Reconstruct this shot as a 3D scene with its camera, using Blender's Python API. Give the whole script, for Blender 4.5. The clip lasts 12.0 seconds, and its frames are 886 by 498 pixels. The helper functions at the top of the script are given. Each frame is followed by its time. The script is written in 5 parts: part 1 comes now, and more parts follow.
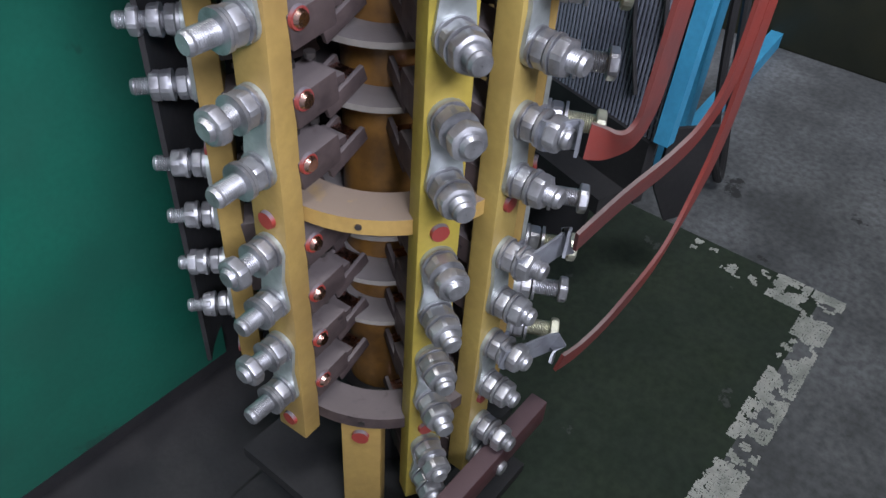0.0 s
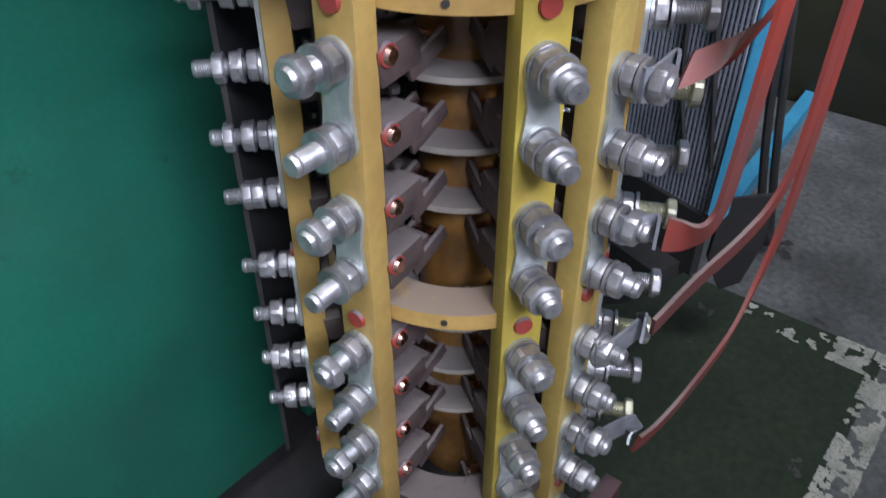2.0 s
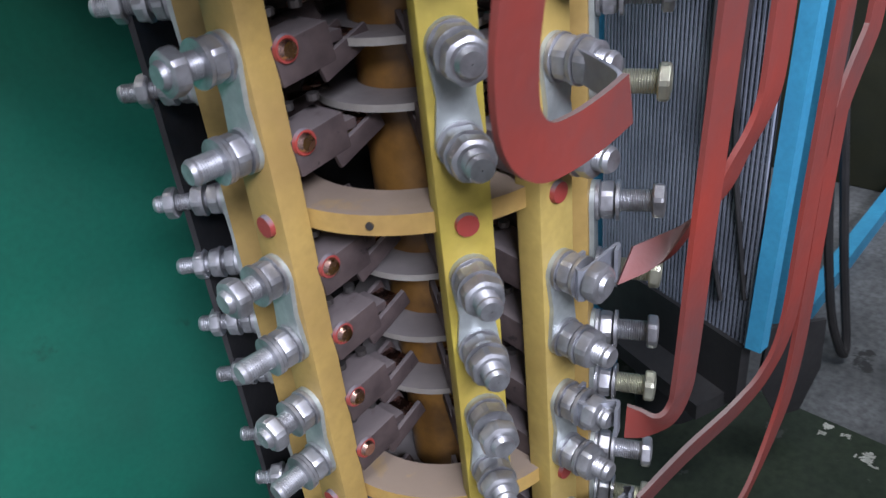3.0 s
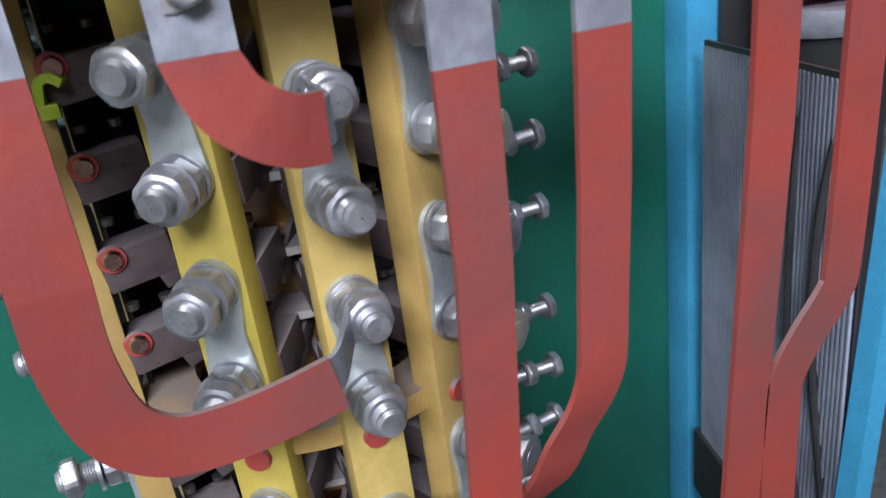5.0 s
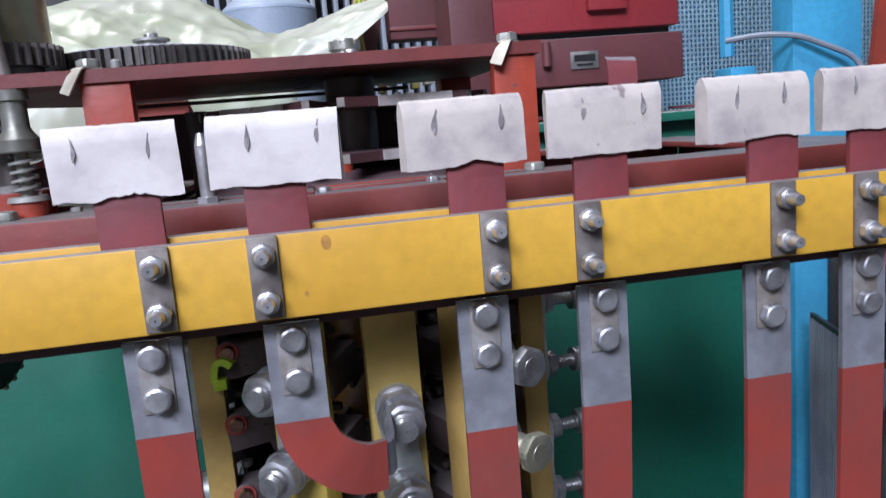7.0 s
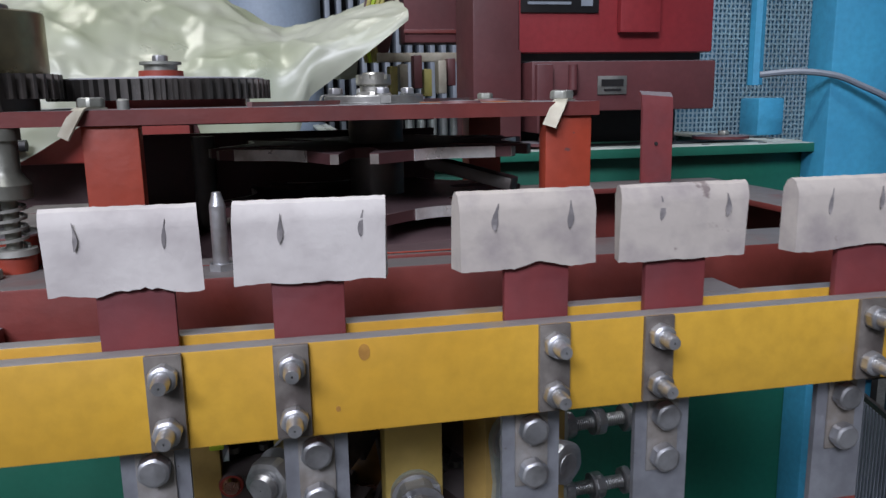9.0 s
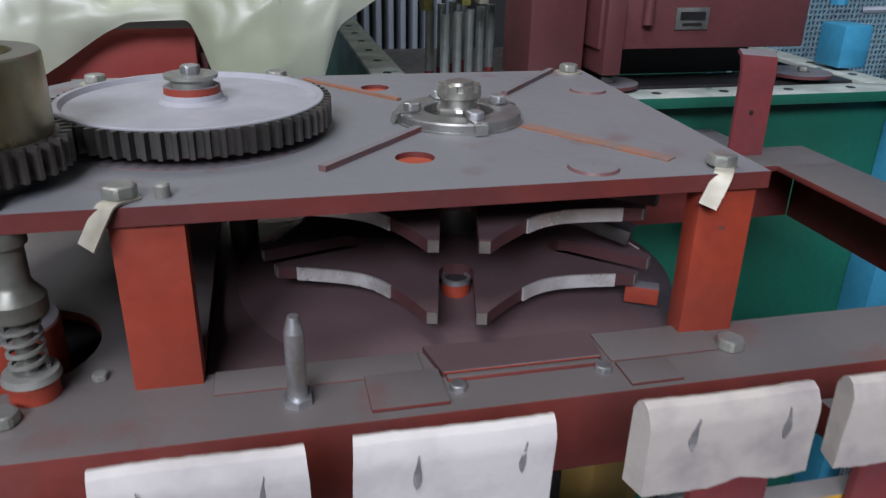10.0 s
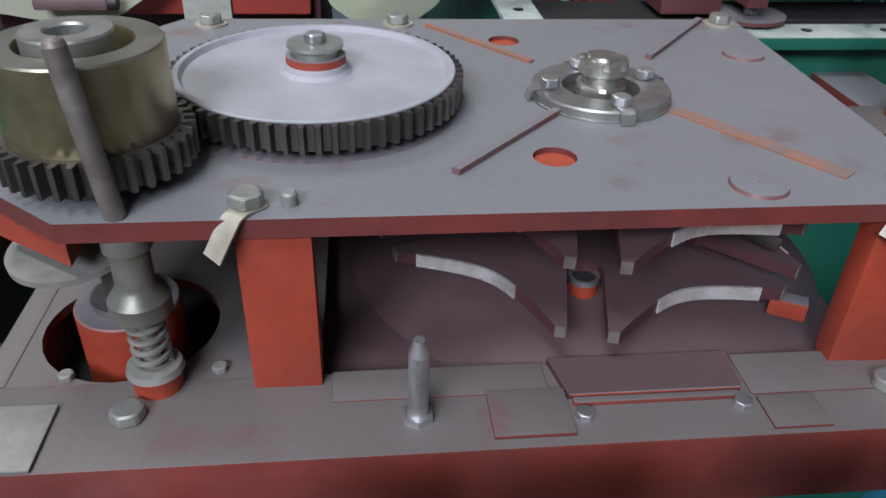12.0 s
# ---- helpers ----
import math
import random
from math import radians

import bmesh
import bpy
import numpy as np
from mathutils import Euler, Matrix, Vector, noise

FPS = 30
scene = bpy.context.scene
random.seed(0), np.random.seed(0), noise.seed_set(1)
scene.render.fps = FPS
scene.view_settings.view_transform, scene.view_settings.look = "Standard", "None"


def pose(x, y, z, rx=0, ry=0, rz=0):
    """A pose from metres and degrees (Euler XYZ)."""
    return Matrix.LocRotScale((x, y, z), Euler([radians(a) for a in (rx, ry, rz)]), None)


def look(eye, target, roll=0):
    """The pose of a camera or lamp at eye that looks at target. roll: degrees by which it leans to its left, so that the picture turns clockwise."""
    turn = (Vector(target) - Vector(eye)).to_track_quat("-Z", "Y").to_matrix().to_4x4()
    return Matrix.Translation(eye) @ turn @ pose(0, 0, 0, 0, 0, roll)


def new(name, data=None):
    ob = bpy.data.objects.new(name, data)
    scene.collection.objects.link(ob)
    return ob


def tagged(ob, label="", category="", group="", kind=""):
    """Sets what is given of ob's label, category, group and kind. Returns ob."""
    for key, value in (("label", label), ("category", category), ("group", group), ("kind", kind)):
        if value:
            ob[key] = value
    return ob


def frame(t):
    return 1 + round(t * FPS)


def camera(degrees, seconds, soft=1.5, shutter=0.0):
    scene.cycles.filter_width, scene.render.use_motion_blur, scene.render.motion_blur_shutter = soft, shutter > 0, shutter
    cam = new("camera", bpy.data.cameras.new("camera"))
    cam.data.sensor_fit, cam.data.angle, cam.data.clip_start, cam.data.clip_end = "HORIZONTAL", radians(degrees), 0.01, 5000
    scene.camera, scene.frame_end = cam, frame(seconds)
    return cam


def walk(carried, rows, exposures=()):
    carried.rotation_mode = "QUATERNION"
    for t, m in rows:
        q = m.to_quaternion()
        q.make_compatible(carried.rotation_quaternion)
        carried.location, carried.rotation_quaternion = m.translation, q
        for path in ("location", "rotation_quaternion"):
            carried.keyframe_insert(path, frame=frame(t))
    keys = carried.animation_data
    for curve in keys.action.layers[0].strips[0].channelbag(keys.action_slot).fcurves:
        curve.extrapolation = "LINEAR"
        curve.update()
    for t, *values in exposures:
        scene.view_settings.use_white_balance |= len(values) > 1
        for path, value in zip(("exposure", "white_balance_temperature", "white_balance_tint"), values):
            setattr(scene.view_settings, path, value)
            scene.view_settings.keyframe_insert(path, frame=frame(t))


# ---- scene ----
PATH = [
    (0, (-0.2612, 0.1988, 1.0629), (0.3537, 0.6403, 0.4094), 4.39),
    (0.5, (-0.2868, 0.2236, 1.0702), (0.3599, 0.6565, 0.4422), 4.17),
    (1, (-0.3055, 0.2413, 1.0658), (0.3657, 0.6420, 0.4422), 5.31),
    (1.5, (-0.3128, 0.2445, 1.0791), (0.3482, 0.6773, 0.4662), 4.88),
    (2, (-0.2924, 0.2340, 1.1010), (0.3347, 0.7410, 0.5097), 0.18),
    (2.5, (-0.2464, 0.1991, 1.1462), (0.3722, 0.7926, 0.6314), -3.02),
    (3, (-0.1769, 0.1591, 1.1861), (0.3993, 0.8049, 0.6851), -6.43),
    (3.2, (-0.1389, 0.1339, 1.1966), (0.3976, 0.8159, 0.6996), -8.44),
    (4.8, (0.0778, 0.0846, 1.2140), (0.5028, 0.9089, 0.8399), -7.71),
    (5, (0.1285, 0.0526, 1.2342), (0.4686, 0.9143, 0.8575), -7.63),
    (5.5, (0.1811, -0.0208, 1.2635), (0.4351, 0.8877, 0.9316), -7.13),
    (6, (0.1780, -0.0458, 1.3077), (0.3572, 0.8932, 1.0142), -6.20),
    (6.5, (0.1780, -0.0599, 1.3396), (0.3413, 0.8988, 1.1066), -5.45),
    (7, (0.1779, -0.0682, 1.3694), (0.3519, 0.9033, 1.2087), -4.80),
    (7.5, (0.1810, -0.0665, 1.3872), (0.3590, 0.9074, 1.2466), -4.43),
    (7.7, (0.1792, -0.0671, 1.3930), (0.3348, 0.9127, 1.2675), -4.37),
    (9.3, (0.1441, 0.0498, 1.4597), (0.3516, 0.9940, 1.2040), 0.07),
    (9.5, (0.1339, 0.0855, 1.4896), (0.3490, 1.0121, 1.1810), 0.34),
    (10, (0.1113, 0.1615, 1.5458), (0.3223, 1.0521, 1.1430), 1.23),
    (10.5, (0.1118, 0.1976, 1.5870), (0.1773, 1.0713, 1.1049), -1.53),
    (11, (0.1102, 0.1958, 1.6043), (0.1431, 1.0590, 1.1004), -0.82),
    (11.5, (0.0938, 0.1967, 1.5958), (0.1508, 1.0606, 1.0954), 1.88),
    (12, (0.0956, 0.2200, 1.5881), (0.1912, 1.0540, 1.0447), 1.91),
]
# seconds, stops, kelvin, tint
EXPOSURES = [(0.0, 0.04, 6500, 12), (2.0, 0.06, 6500, 12), (3.2, 0.16, 6450, 12), (5.0, 0.30, 6500, 9), (6.3, 0.26, 6300, 12), (7.0, -0.18, 6300, 12), (7.7, -0.5, 6450, 11),
             (9.3, -0.86, 6700, 8), (10.0, -0.87, 6700, 7), (10.5, -0.68, 6650, 6), (12.0, -0.62, 6650, 6)]
cam = camera(60.2, 12.0, soft=1.35, shutter=0.3)
walk(cam, [(t, look(eye, target, roll)) for t, eye, target, roll in PATH], EXPOSURES)

# ---- light ----
world = bpy.data.worlds.new("hall_air")
scene.world = world
world.use_nodes = True
world.node_tree.nodes["Background"].inputs[0].default_value = (0.55, 0.62, 0.70, 1)
world.node_tree.nodes["Background"].inputs[1].default_value = 0.2
scene.view_settings.exposure = 0.0


def area_lamp(name, eye, target, sx, sy, power, colour):
    data = bpy.data.lights.new(name, "AREA")
    data.shape, data.size, data.size_y, data.energy, data.color = "RECTANGLE", sx, sy, power, colour
    ob = new(name, data)
    ob.matrix_world = look(eye, target)
    return ob


# unseen main light at the front left, and unseen fill lamps under the ceiling
area_lamp("main_light", (-2.4, -5.0, 5.4), (0.2, 0.6, 0.9), 3.8, 1.6, 900, (0.93, 0.96, 1.16))
area_lamp("fill_lamp", (-1.3, -1.0, 6.2), (0.0, 0.6, 0.5), 2.4, 0.5, 250, (0.95, 0.98, 1.04))
area_lamp("fill_lamp", (2.4, 3.2, 6.2), (1.6, 2.6, 0), 2.4, 0.5, 40, (0.94, 0.98, 1.03))
area_lamp("fill_lamp", (-1.8, 3.4, 6.2), (-1.0, 2.4, 0), 2.4, 0.5, 150, (1.0, 0.99, 0.97))


# ---- materials ----
def surf(name, base, rough=0.5, metal=0.0, second=None, scale=9.0, spread=(0.4, 0.65), grain=120.0, amount=0.12,
         bump=0.15, dust=None, dust_amount=0.0, chips=None, chip_level=0.68, chip_scale=30.0):
    """Paint, metal or board: base colour with stains, fine grain, chips and dust that has settled on upper faces."""
    m = bpy.data.materials.new(name)
    m.use_nodes = True
    t = m.node_tree
    n, l = t.nodes, t.links
    b = n["Principled BSDF"]
    co = n.new("ShaderNodeTexCoord").outputs["Object"]
    geo = n.new("ShaderNodeNewGeometry")
    pos = geo.outputs["Position"]

    def noise_tex(sc, detail=4.0, rough_=0.55):
        x = n.new("ShaderNodeTexNoise")
        x.inputs["Scale"].default_value, x.inputs["Detail"].default_value, x.inputs["Roughness"].default_value = sc, detail, rough_
        l.new(pos, x.inputs["Vector"])
        return x.outputs["Fac"]

    def ramp(src, a, z):
        x = n.new("ShaderNodeMapRange")
        x.inputs[1].default_value, x.inputs[2].default_value = a, z
        l.new(src, x.inputs[0])
        return x.outputs[0]

    def mix(f, a, c):
        x = n.new("ShaderNodeMix")
        x.data_type = "RGBA"
        for socket, v in ((x.inputs[0], f), (x.inputs[6], a), (x.inputs[7], c)):
            if isinstance(v, (tuple, list)):
                socket.default_value = (*v, 1)
            elif isinstance(v, float):
                socket.default_value = v
            else:
                l.new(v, socket)
        return x.outputs[2]

    def times(a, k):
        x = n.new("ShaderNodeMath")
        x.operation = "MULTIPLY"
        for i, v in ((0, a), (1, k)):
            if isinstance(v, float):
                x.inputs[i].default_value = v
            else:
                l.new(v, x.inputs[i])
        return x.outputs[0]

    second = second or tuple(0.6 * v for v in base)
    colour = mix(ramp(noise_tex(scale), *spread), base, second)
    fine = noise_tex(grain, 3.0)
    dark = tuple(max(0.0, v * (1 - 3 * amount)) for v in base)
    colour = mix(times(ramp(fine, 0.35, 0.8), min(1.0, amount * 4)), colour, dark)
    rough_out = ramp(noise_tex(scale * 2.3), 0.2, 0.8)
    span = n.new("ShaderNodeMapRange")
    span.inputs[3].default_value, span.inputs[4].default_value = max(0.05, rough - 0.1), min(1.0, rough + 0.14)
    l.new(rough_out, span.inputs[0])
    rough_out = span.outputs[0]
    if chips:
        f = ramp(noise_tex(chip_scale, 6.0, 0.65), chip_level, chip_level + 0.03)
        colour = mix(f, colour, chips)
    if dust:
        sep = n.new("ShaderNodeSeparateXYZ")
        l.new(geo.outputs["Normal"], sep.inputs[0])
        up = ramp(sep.outputs["Z"], 0.3, 0.9)
        patch = ramp(noise_tex(scale * 1.7, 5.0), 0.12, 0.4)
        f = times(times(up, patch), float(dust_amount))
        colour = mix(f, colour, dust)
    l.new(colour, b.inputs["Base Color"])
    l.new(rough_out, b.inputs["Roughness"])
    b.inputs["Metallic"].default_value = metal
    if bump:
        x = n.new("ShaderNodeBump")
        x.inputs["Strength"].default_value, x.inputs["Distance"].default_value = bump, 0.002
        l.new(fine, x.inputs["Height"])
        l.new(x.outputs[0], b.inputs["Normal"])
    return m


DUST = (0.166, 0.167, 0.181)
RED = surf("red_oxide_paint", (0.155, 0.030, 0.026), 0.5, second=(0.105, 0.028, 0.028), scale=12, dust=DUST, dust_amount=1.0, chips=(0.07, 0.035, 0.035), chip_level=0.69, chip_scale=40)
RED_BAR = surf("red_enamel", (0.34, 0.042, 0.028), 0.55, second=(0.22, 0.052, 0.050), scale=6, spread=(0.38, 0.72), grain=150, amount=0.07, dust=DUST, dust_amount=0.9)
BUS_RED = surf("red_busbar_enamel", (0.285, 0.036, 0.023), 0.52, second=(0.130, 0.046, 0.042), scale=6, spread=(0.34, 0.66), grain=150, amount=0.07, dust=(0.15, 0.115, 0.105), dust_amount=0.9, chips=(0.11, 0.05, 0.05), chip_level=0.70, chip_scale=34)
ORANGE = surf("orange_red_primer", (0.33, 0.046, 0.022), 0.5, second=(0.25, 0.042, 0.026), scale=14, dust=DUST, dust_amount=0.95, chips=(0.13, 0.05, 0.045), chip_level=0.70, chip_scale=45)
MAROON = surf("dark_maroon_paint", (0.088, 0.032, 0.034), 0.5, second=(0.056, 0.023, 0.025), dust=(0.096, 0.064, 0.068), dust_amount=0.85, chips=(0.16, 0.034, 0.028), chip_level=0.75, chip_scale=18)
STEEL = surf("zinc_plated_steel", (0.58, 0.59, 0.61), 0.38, 0.85, second=(0.30, 0.30, 0.305), scale=45, spread=(0.40, 0.66), grain=300, amount=0.08, bump=0.06, dust=(0.46, 0.46, 0.48), dust_amount=0.55)
STEEL_YELLOW = surf("yellow_passivated_steel", (0.68, 0.68, 0.52), 0.4, 0.8, second=(0.50, 0.50, 0.40), scale=40)
DARK_STEEL = surf("oiled_gear_steel", (0.10, 0.095, 0.09), 0.42, 0.8, second=(0.16, 0.14, 0.13), scale=30)
GREY_STEEL = surf("bare_aluminium_bar", (0.38, 0.40, 0.44), 0.45, 0.6, second=(0.27, 0.28, 0.31), scale=38, chips=(0.22, 0.21, 0.21), chip_level=0.66, chip_scale=55)
LINK = surf("pale_plated_link", (0.50, 0.55, 0.52), 0.4, 0.6, second=(0.40, 0.44, 0.43), scale=30)
GETINAX = surf("yellow_laminate", (0.43, 0.29, 0.085), 0.5, second=(0.33, 0.215, 0.07), scale=14, spread=(0.35, 0.7), bump=0.1, chips=(0.20, 0.12, 0.04), chip_level=0.72, chip_scale=40)
BEAM_YELLOW = surf("orange_yellow_laminate", (0.585, 0.345, 0.042), 0.45, second=(0.505, 0.272, 0.029), scale=8, spread=(0.35, 0.75), bump=0.05, dust=DUST, dust_amount=0.95, chips=(0.36, 0.19, 0.04), chip_level=0.74, chip_scale=22)
AMBER = surf("amber_insulating_tube", (0.25, 0.125, 0.03), 0.35, second=(0.12, 0.06, 0.018), scale=22, spread=(0.42, 0.62))
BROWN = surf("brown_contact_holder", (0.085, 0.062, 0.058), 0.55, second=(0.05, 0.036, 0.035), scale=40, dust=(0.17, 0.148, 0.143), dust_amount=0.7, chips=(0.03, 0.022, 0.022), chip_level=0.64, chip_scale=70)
COPPER = surf("copper", (0.72, 0.46, 0.38), 0.24, 1.0, second=(0.55, 0.30, 0.24), scale=50)
DISC = surf("dusty_grey_disc", (0.36, 0.34, 0.30), 0.5, 0.2, second=(0.24, 0.22, 0.19), scale=20, dust=(0.20,0.18,0.18), dust_amount=0.7)
GREEN = surf("green_cabinet_paint", (0.010, 0.125, 0.080), 0.42, second=(0.013, 0.095, 0.064), scale=4, bump=0.05, chips=(0.012, 0.075, 0.05), chip_level=0.66, chip_scale=5)
BLUE = surf("light_blue_paint", (0.048, 0.31, 0.50), 0.5, second=(0.040, 0.25, 0.42), scale=9, chips=(0.16, 0.25, 0.30), chip_level=0.70, chip_scale=25)
# black parts, and sheets that stand in for deep shade
BLACK = surf("black_parts_and_shade", (0.018, 0.018, 0.019), 0.55, second=(0.028, 0.027, 0.027))
FLOOR = surf("worn_grey_floor", (0.072, 0.077, 0.078), 0.8, second=(0.15, 0.158, 0.162), scale=3.4, spread=(0.40, 0.62), grain=60, amount=0.2, chips=(0.025, 0.026, 0.026), chip_level=0.65, chip_scale=6)
FLOOR_GREEN = surf("worn_green_floor_paint", (0.016, 0.028, 0.016), 0.85, second=(0.020, 0.033, 0.017), scale=5, spread=(0.40, 0.62), grain=60, amount=0.2, chips=(0.05, 0.056, 0.05), chip_level=0.66, chip_scale=11)
CARD = surf("white_card", (0.57, 0.545, 0.53), 0.8, second=(0.36, 0.33, 0.33), scale=24, spread=(0.42, 0.74), grain=200, amount=0.05, chips=(0.26, 0.22, 0.22), chip_level=0.655, chip_scale=30)
WHITE = surf("white_paint", (0.50, 0.51, 0.46), 0.6, second=(0.28, 0.30, 0.26), scale=22, spread=(0.4, 0.65))
LEMON = surf("lemon_laminate", (0.44, 0.35, 0.055), 0.5, second=(0.36, 0.26, 0.055), scale=14, spread=(0.35, 0.7), bump=0.1)
GREY_PAINT = surf("grey_blue_paint", (0.22, 0.25, 0.29), 0.45, second=(0.17, 0.20, 0.24), scale=5)
# olive taken nearly to black for the shade across the aisle
SHADED_OLIVE = surf("shaded_olive_paint", (0.014, 0.017, 0.009), 0.55, second=(0.022, 0.023, 0.010), scale=5)
RUST = surf("stained_washer_plate", (0.36, 0.35, 0.335), 0.5, 0.5, second=(0.29, 0.255, 0.22), scale=60)
CABLE_YELLOW = surf("dull_yellow_insulation", (0.34, 0.31, 0.09), 0.55, second=(0.24, 0.21, 0.07), scale=20)
STAIN = surf("brown_resin_stain", (0.36, 0.18, 0.04), 0.5, second=(0.46, 0.24, 0.05), scale=160)
RIB = surf("dusty_red_weld_rib", (0.17, 0.050, 0.045), 0.6, second=(0.13, 0.10, 0.105), scale=60, spread=(0.40, 0.58), dust=DUST, dust_amount=0.8)
RUSTY_WELD = surf("faded_orange_weld", (0.33, 0.115, 0.045), 0.6, second=(0.19, 0.12, 0.10), scale=70, dust=DUST, dust_amount=0.4)
CLOTH_RED = surf("bright_red_cloth", (0.62, 0.02, 0.045), 0.8, second=(0.5, 0.015, 0.035), scale=15)
FRAME_RED = surf("dusty_red_oxide_frame", (0.18, 0.034, 0.028), 0.5, second=(0.12, 0.030, 0.029), scale=12, dust=(0.122, 0.109, 0.108), dust_amount=1.0, chips=(0.07, 0.035, 0.035), chip_level=0.69, chip_scale=40)
LAM_Q = surf("olive_yellow_laminate", (0.45, 0.335, 0.095), 0.5, second=(0.35, 0.245, 0.07), scale=14, spread=(0.35, 0.7), bump=0.1, chips=(0.22, 0.14, 0.04), chip_level=0.72, chip_scale=40)
CARD_DIRTY = surf("dirty_white_card", (0.46, 0.42, 0.385), 0.85, second=(0.27, 0.24, 0.245), scale=34, spread=(0.44, 0.72), grain=170, amount=0.07, chips=(0.20, 0.165, 0.16), chip_level=0.64, chip_scale=26)
CAM_GREY = surf("dull_grey_cam_plating", (0.26, 0.26, 0.24), 0.5, 0.3, second=(0.19, 0.19, 0.175), scale=30)
CLAMP = surf("tarnished_clamp_steel", (0.24, 0.22, 0.20), 0.5, 0.5, second=(0.14, 0.12, 0.11), scale=70, spread=(0.38, 0.66))
DRUM_BLUE = surf("pale_blue_grey_paint", (0.30, 0.36, 0.44), 0.5, second=(0.24, 0.30, 0.38), scale=5)
HOLE_ORANGE = surf("bright_orange_primer", (0.36, 0.060, 0.026), 0.6, second=(0.27, 0.05, 0.026), scale=60)
STRAP_RED = surf("purple_red_strap_paint", (0.20, 0.034, 0.036), 0.55, second=(0.14, 0.036, 0.042), scale=16, spread=(0.36, 0.68), dust=DUST, dust_amount=0.9, chips=(0.30, 0.20, 0.20), chip_level=0.74, chip_scale=60)
NUT_STEEL = surf("yellowish_plated_nut", (0.58, 0.57, 0.52), 0.36, 0.9, second=(0.36, 0.36, 0.32), scale=70, spread=(0.4, 0.62), dust=(0.38, 0.37, 0.36), dust_amount=0.6)
DUSTY_RED = surf("dust_caked_red_sheet", (0.125, 0.078, 0.080), 0.6, second=(0.10, 0.060, 0.062), scale=20, dust=DUST, dust_amount=0.9)
LIME = surf("lime_green_lug", (0.42, 0.58, 0.03), 0.45)
TAB = surf("tan_lock_tab", (0.42, 0.40, 0.33), 0.5, 0.4, second=(0.32, 0.29, 0.23), scale=50)
SCREEN_BACK = surf("screen_gap_dark", (0.032, 0.038, 0.05), 0.6, second=(0.018, 0.022, 0.03), scale=6)
PALE_SHEET = surf("pale_blue_sheet", (0.13, 0.36, 0.55), 0.6, second=(0.08, 0.22, 0.34), scale=9, spread=(0.4, 0.6))
PALE_MESH = surf("pale_blue_galvanised_wire", (0.52, 0.76, 0.86), 0.4, 0.3, second=(0.45, 0.60, 0.70), scale=8)
INK = surf("black_label_print", (0.015, 0.014, 0.015), 0.4)
PALE = surf("pale_grey_dust_coat", (0.33, 0.33, 0.365), 0.6, second=(0.265, 0.265, 0.295), scale=24, grain=180, amount=0.07, bump=0.10, chips=(0.16, 0.15, 0.16), chip_level=0.735, chip_scale=70)
PALE_STEEL = surf("dull_pale_steel", (0.42, 0.42, 0.40), 0.4, 0.85, second=(0.30, 0.30, 0.28), scale=45, dust=(0.30, 0.30, 0.31), dust_amount=0.6)
BRASSY = surf("brassy_passivated_steel", (0.42, 0.38, 0.23), 0.32, 0.9, second=(0.26, 0.24, 0.16), scale=26, dust=(0.33, 0.32, 0.30), dust_amount=0.95)
FLANGE = surf("worn_pale_flange", (0.50, 0.54, 0.50), 0.55, second=(0.30, 0.35, 0.32), scale=22, spread=(0.40, 0.62), chips=(0.06, 0.15, 0.11), chip_level=0.64)
MAROON_BOX = surf("maroon_box_paint", (0.115, 0.033, 0.036), 0.5, second=(0.085, 0.028, 0.03), scale=8, dust=DUST, dust_amount=0.85)
RED_CAB = surf("dull_red_cabinet_paint", (0.26, 0.028, 0.034), 0.45, second=(0.20, 0.024, 0.03), scale=5, dust=DUST, dust_amount=0.85)
MESH_PAINT = surf("grey_blue_mesh_paint", (0.27, 0.30, 0.36), 0.55, second=(0.15, 0.17, 0.21), scale=8)
# orange paint with the same shade put into it
SHADED_ORANGE = surf("shaded_orange_paint", (0.026, 0.014, 0.009), 0.55, scale=3)
PLASTIC = surf("milky_plastic", (0.55, 0.57, 0.47), 0.32, second=(0.37, 0.41, 0.27), scale=5, grain=40, amount=0.03, bump=0.12)
PLASTIC.node_tree.nodes["Principled BSDF"].inputs["Transmission Weight"].default_value = 0.3
# rubbed steel, its pale base raised to carry the lamp's highlights
WORN_GLINT = surf("rubbed_steel_with_glint", (0.80, 0.79, 0.77), 0.30, 0.55, second=(0.40, 0.37, 0.33), scale=34, spread=(0.46, 0.66), grain=220, amount=0.12, chips=(0.22, 0.15, 0.13), chip_level=0.66, chip_scale=60)
PLUNGER = surf("grey_olive_plunger_steel", (0.23, 0.235, 0.205), 0.38, 0.6, second=(0.15, 0.15, 0.13), scale=40)
OLIVE_STEEL = surf("dull_olive_plating", (0.42, 0.43, 0.39), 0.42, 0.7, second=(0.28, 0.29, 0.25), scale=60, dust=(0.30, 0.30, 0.30), dust_amount=0.7)
RING = surf("dusty_yellow_laminate", (0.46, 0.30, 0.09), 0.5, second=(0.36, 0.22, 0.07), scale=18, dust=(0.24, 0.19, 0.15), dust_amount=0.95)
WALL = surf("grey_hall_wall", (0.30, 0.30, 0.30), 0.8, second=(0.25, 0.25, 0.25), scale=1.5)


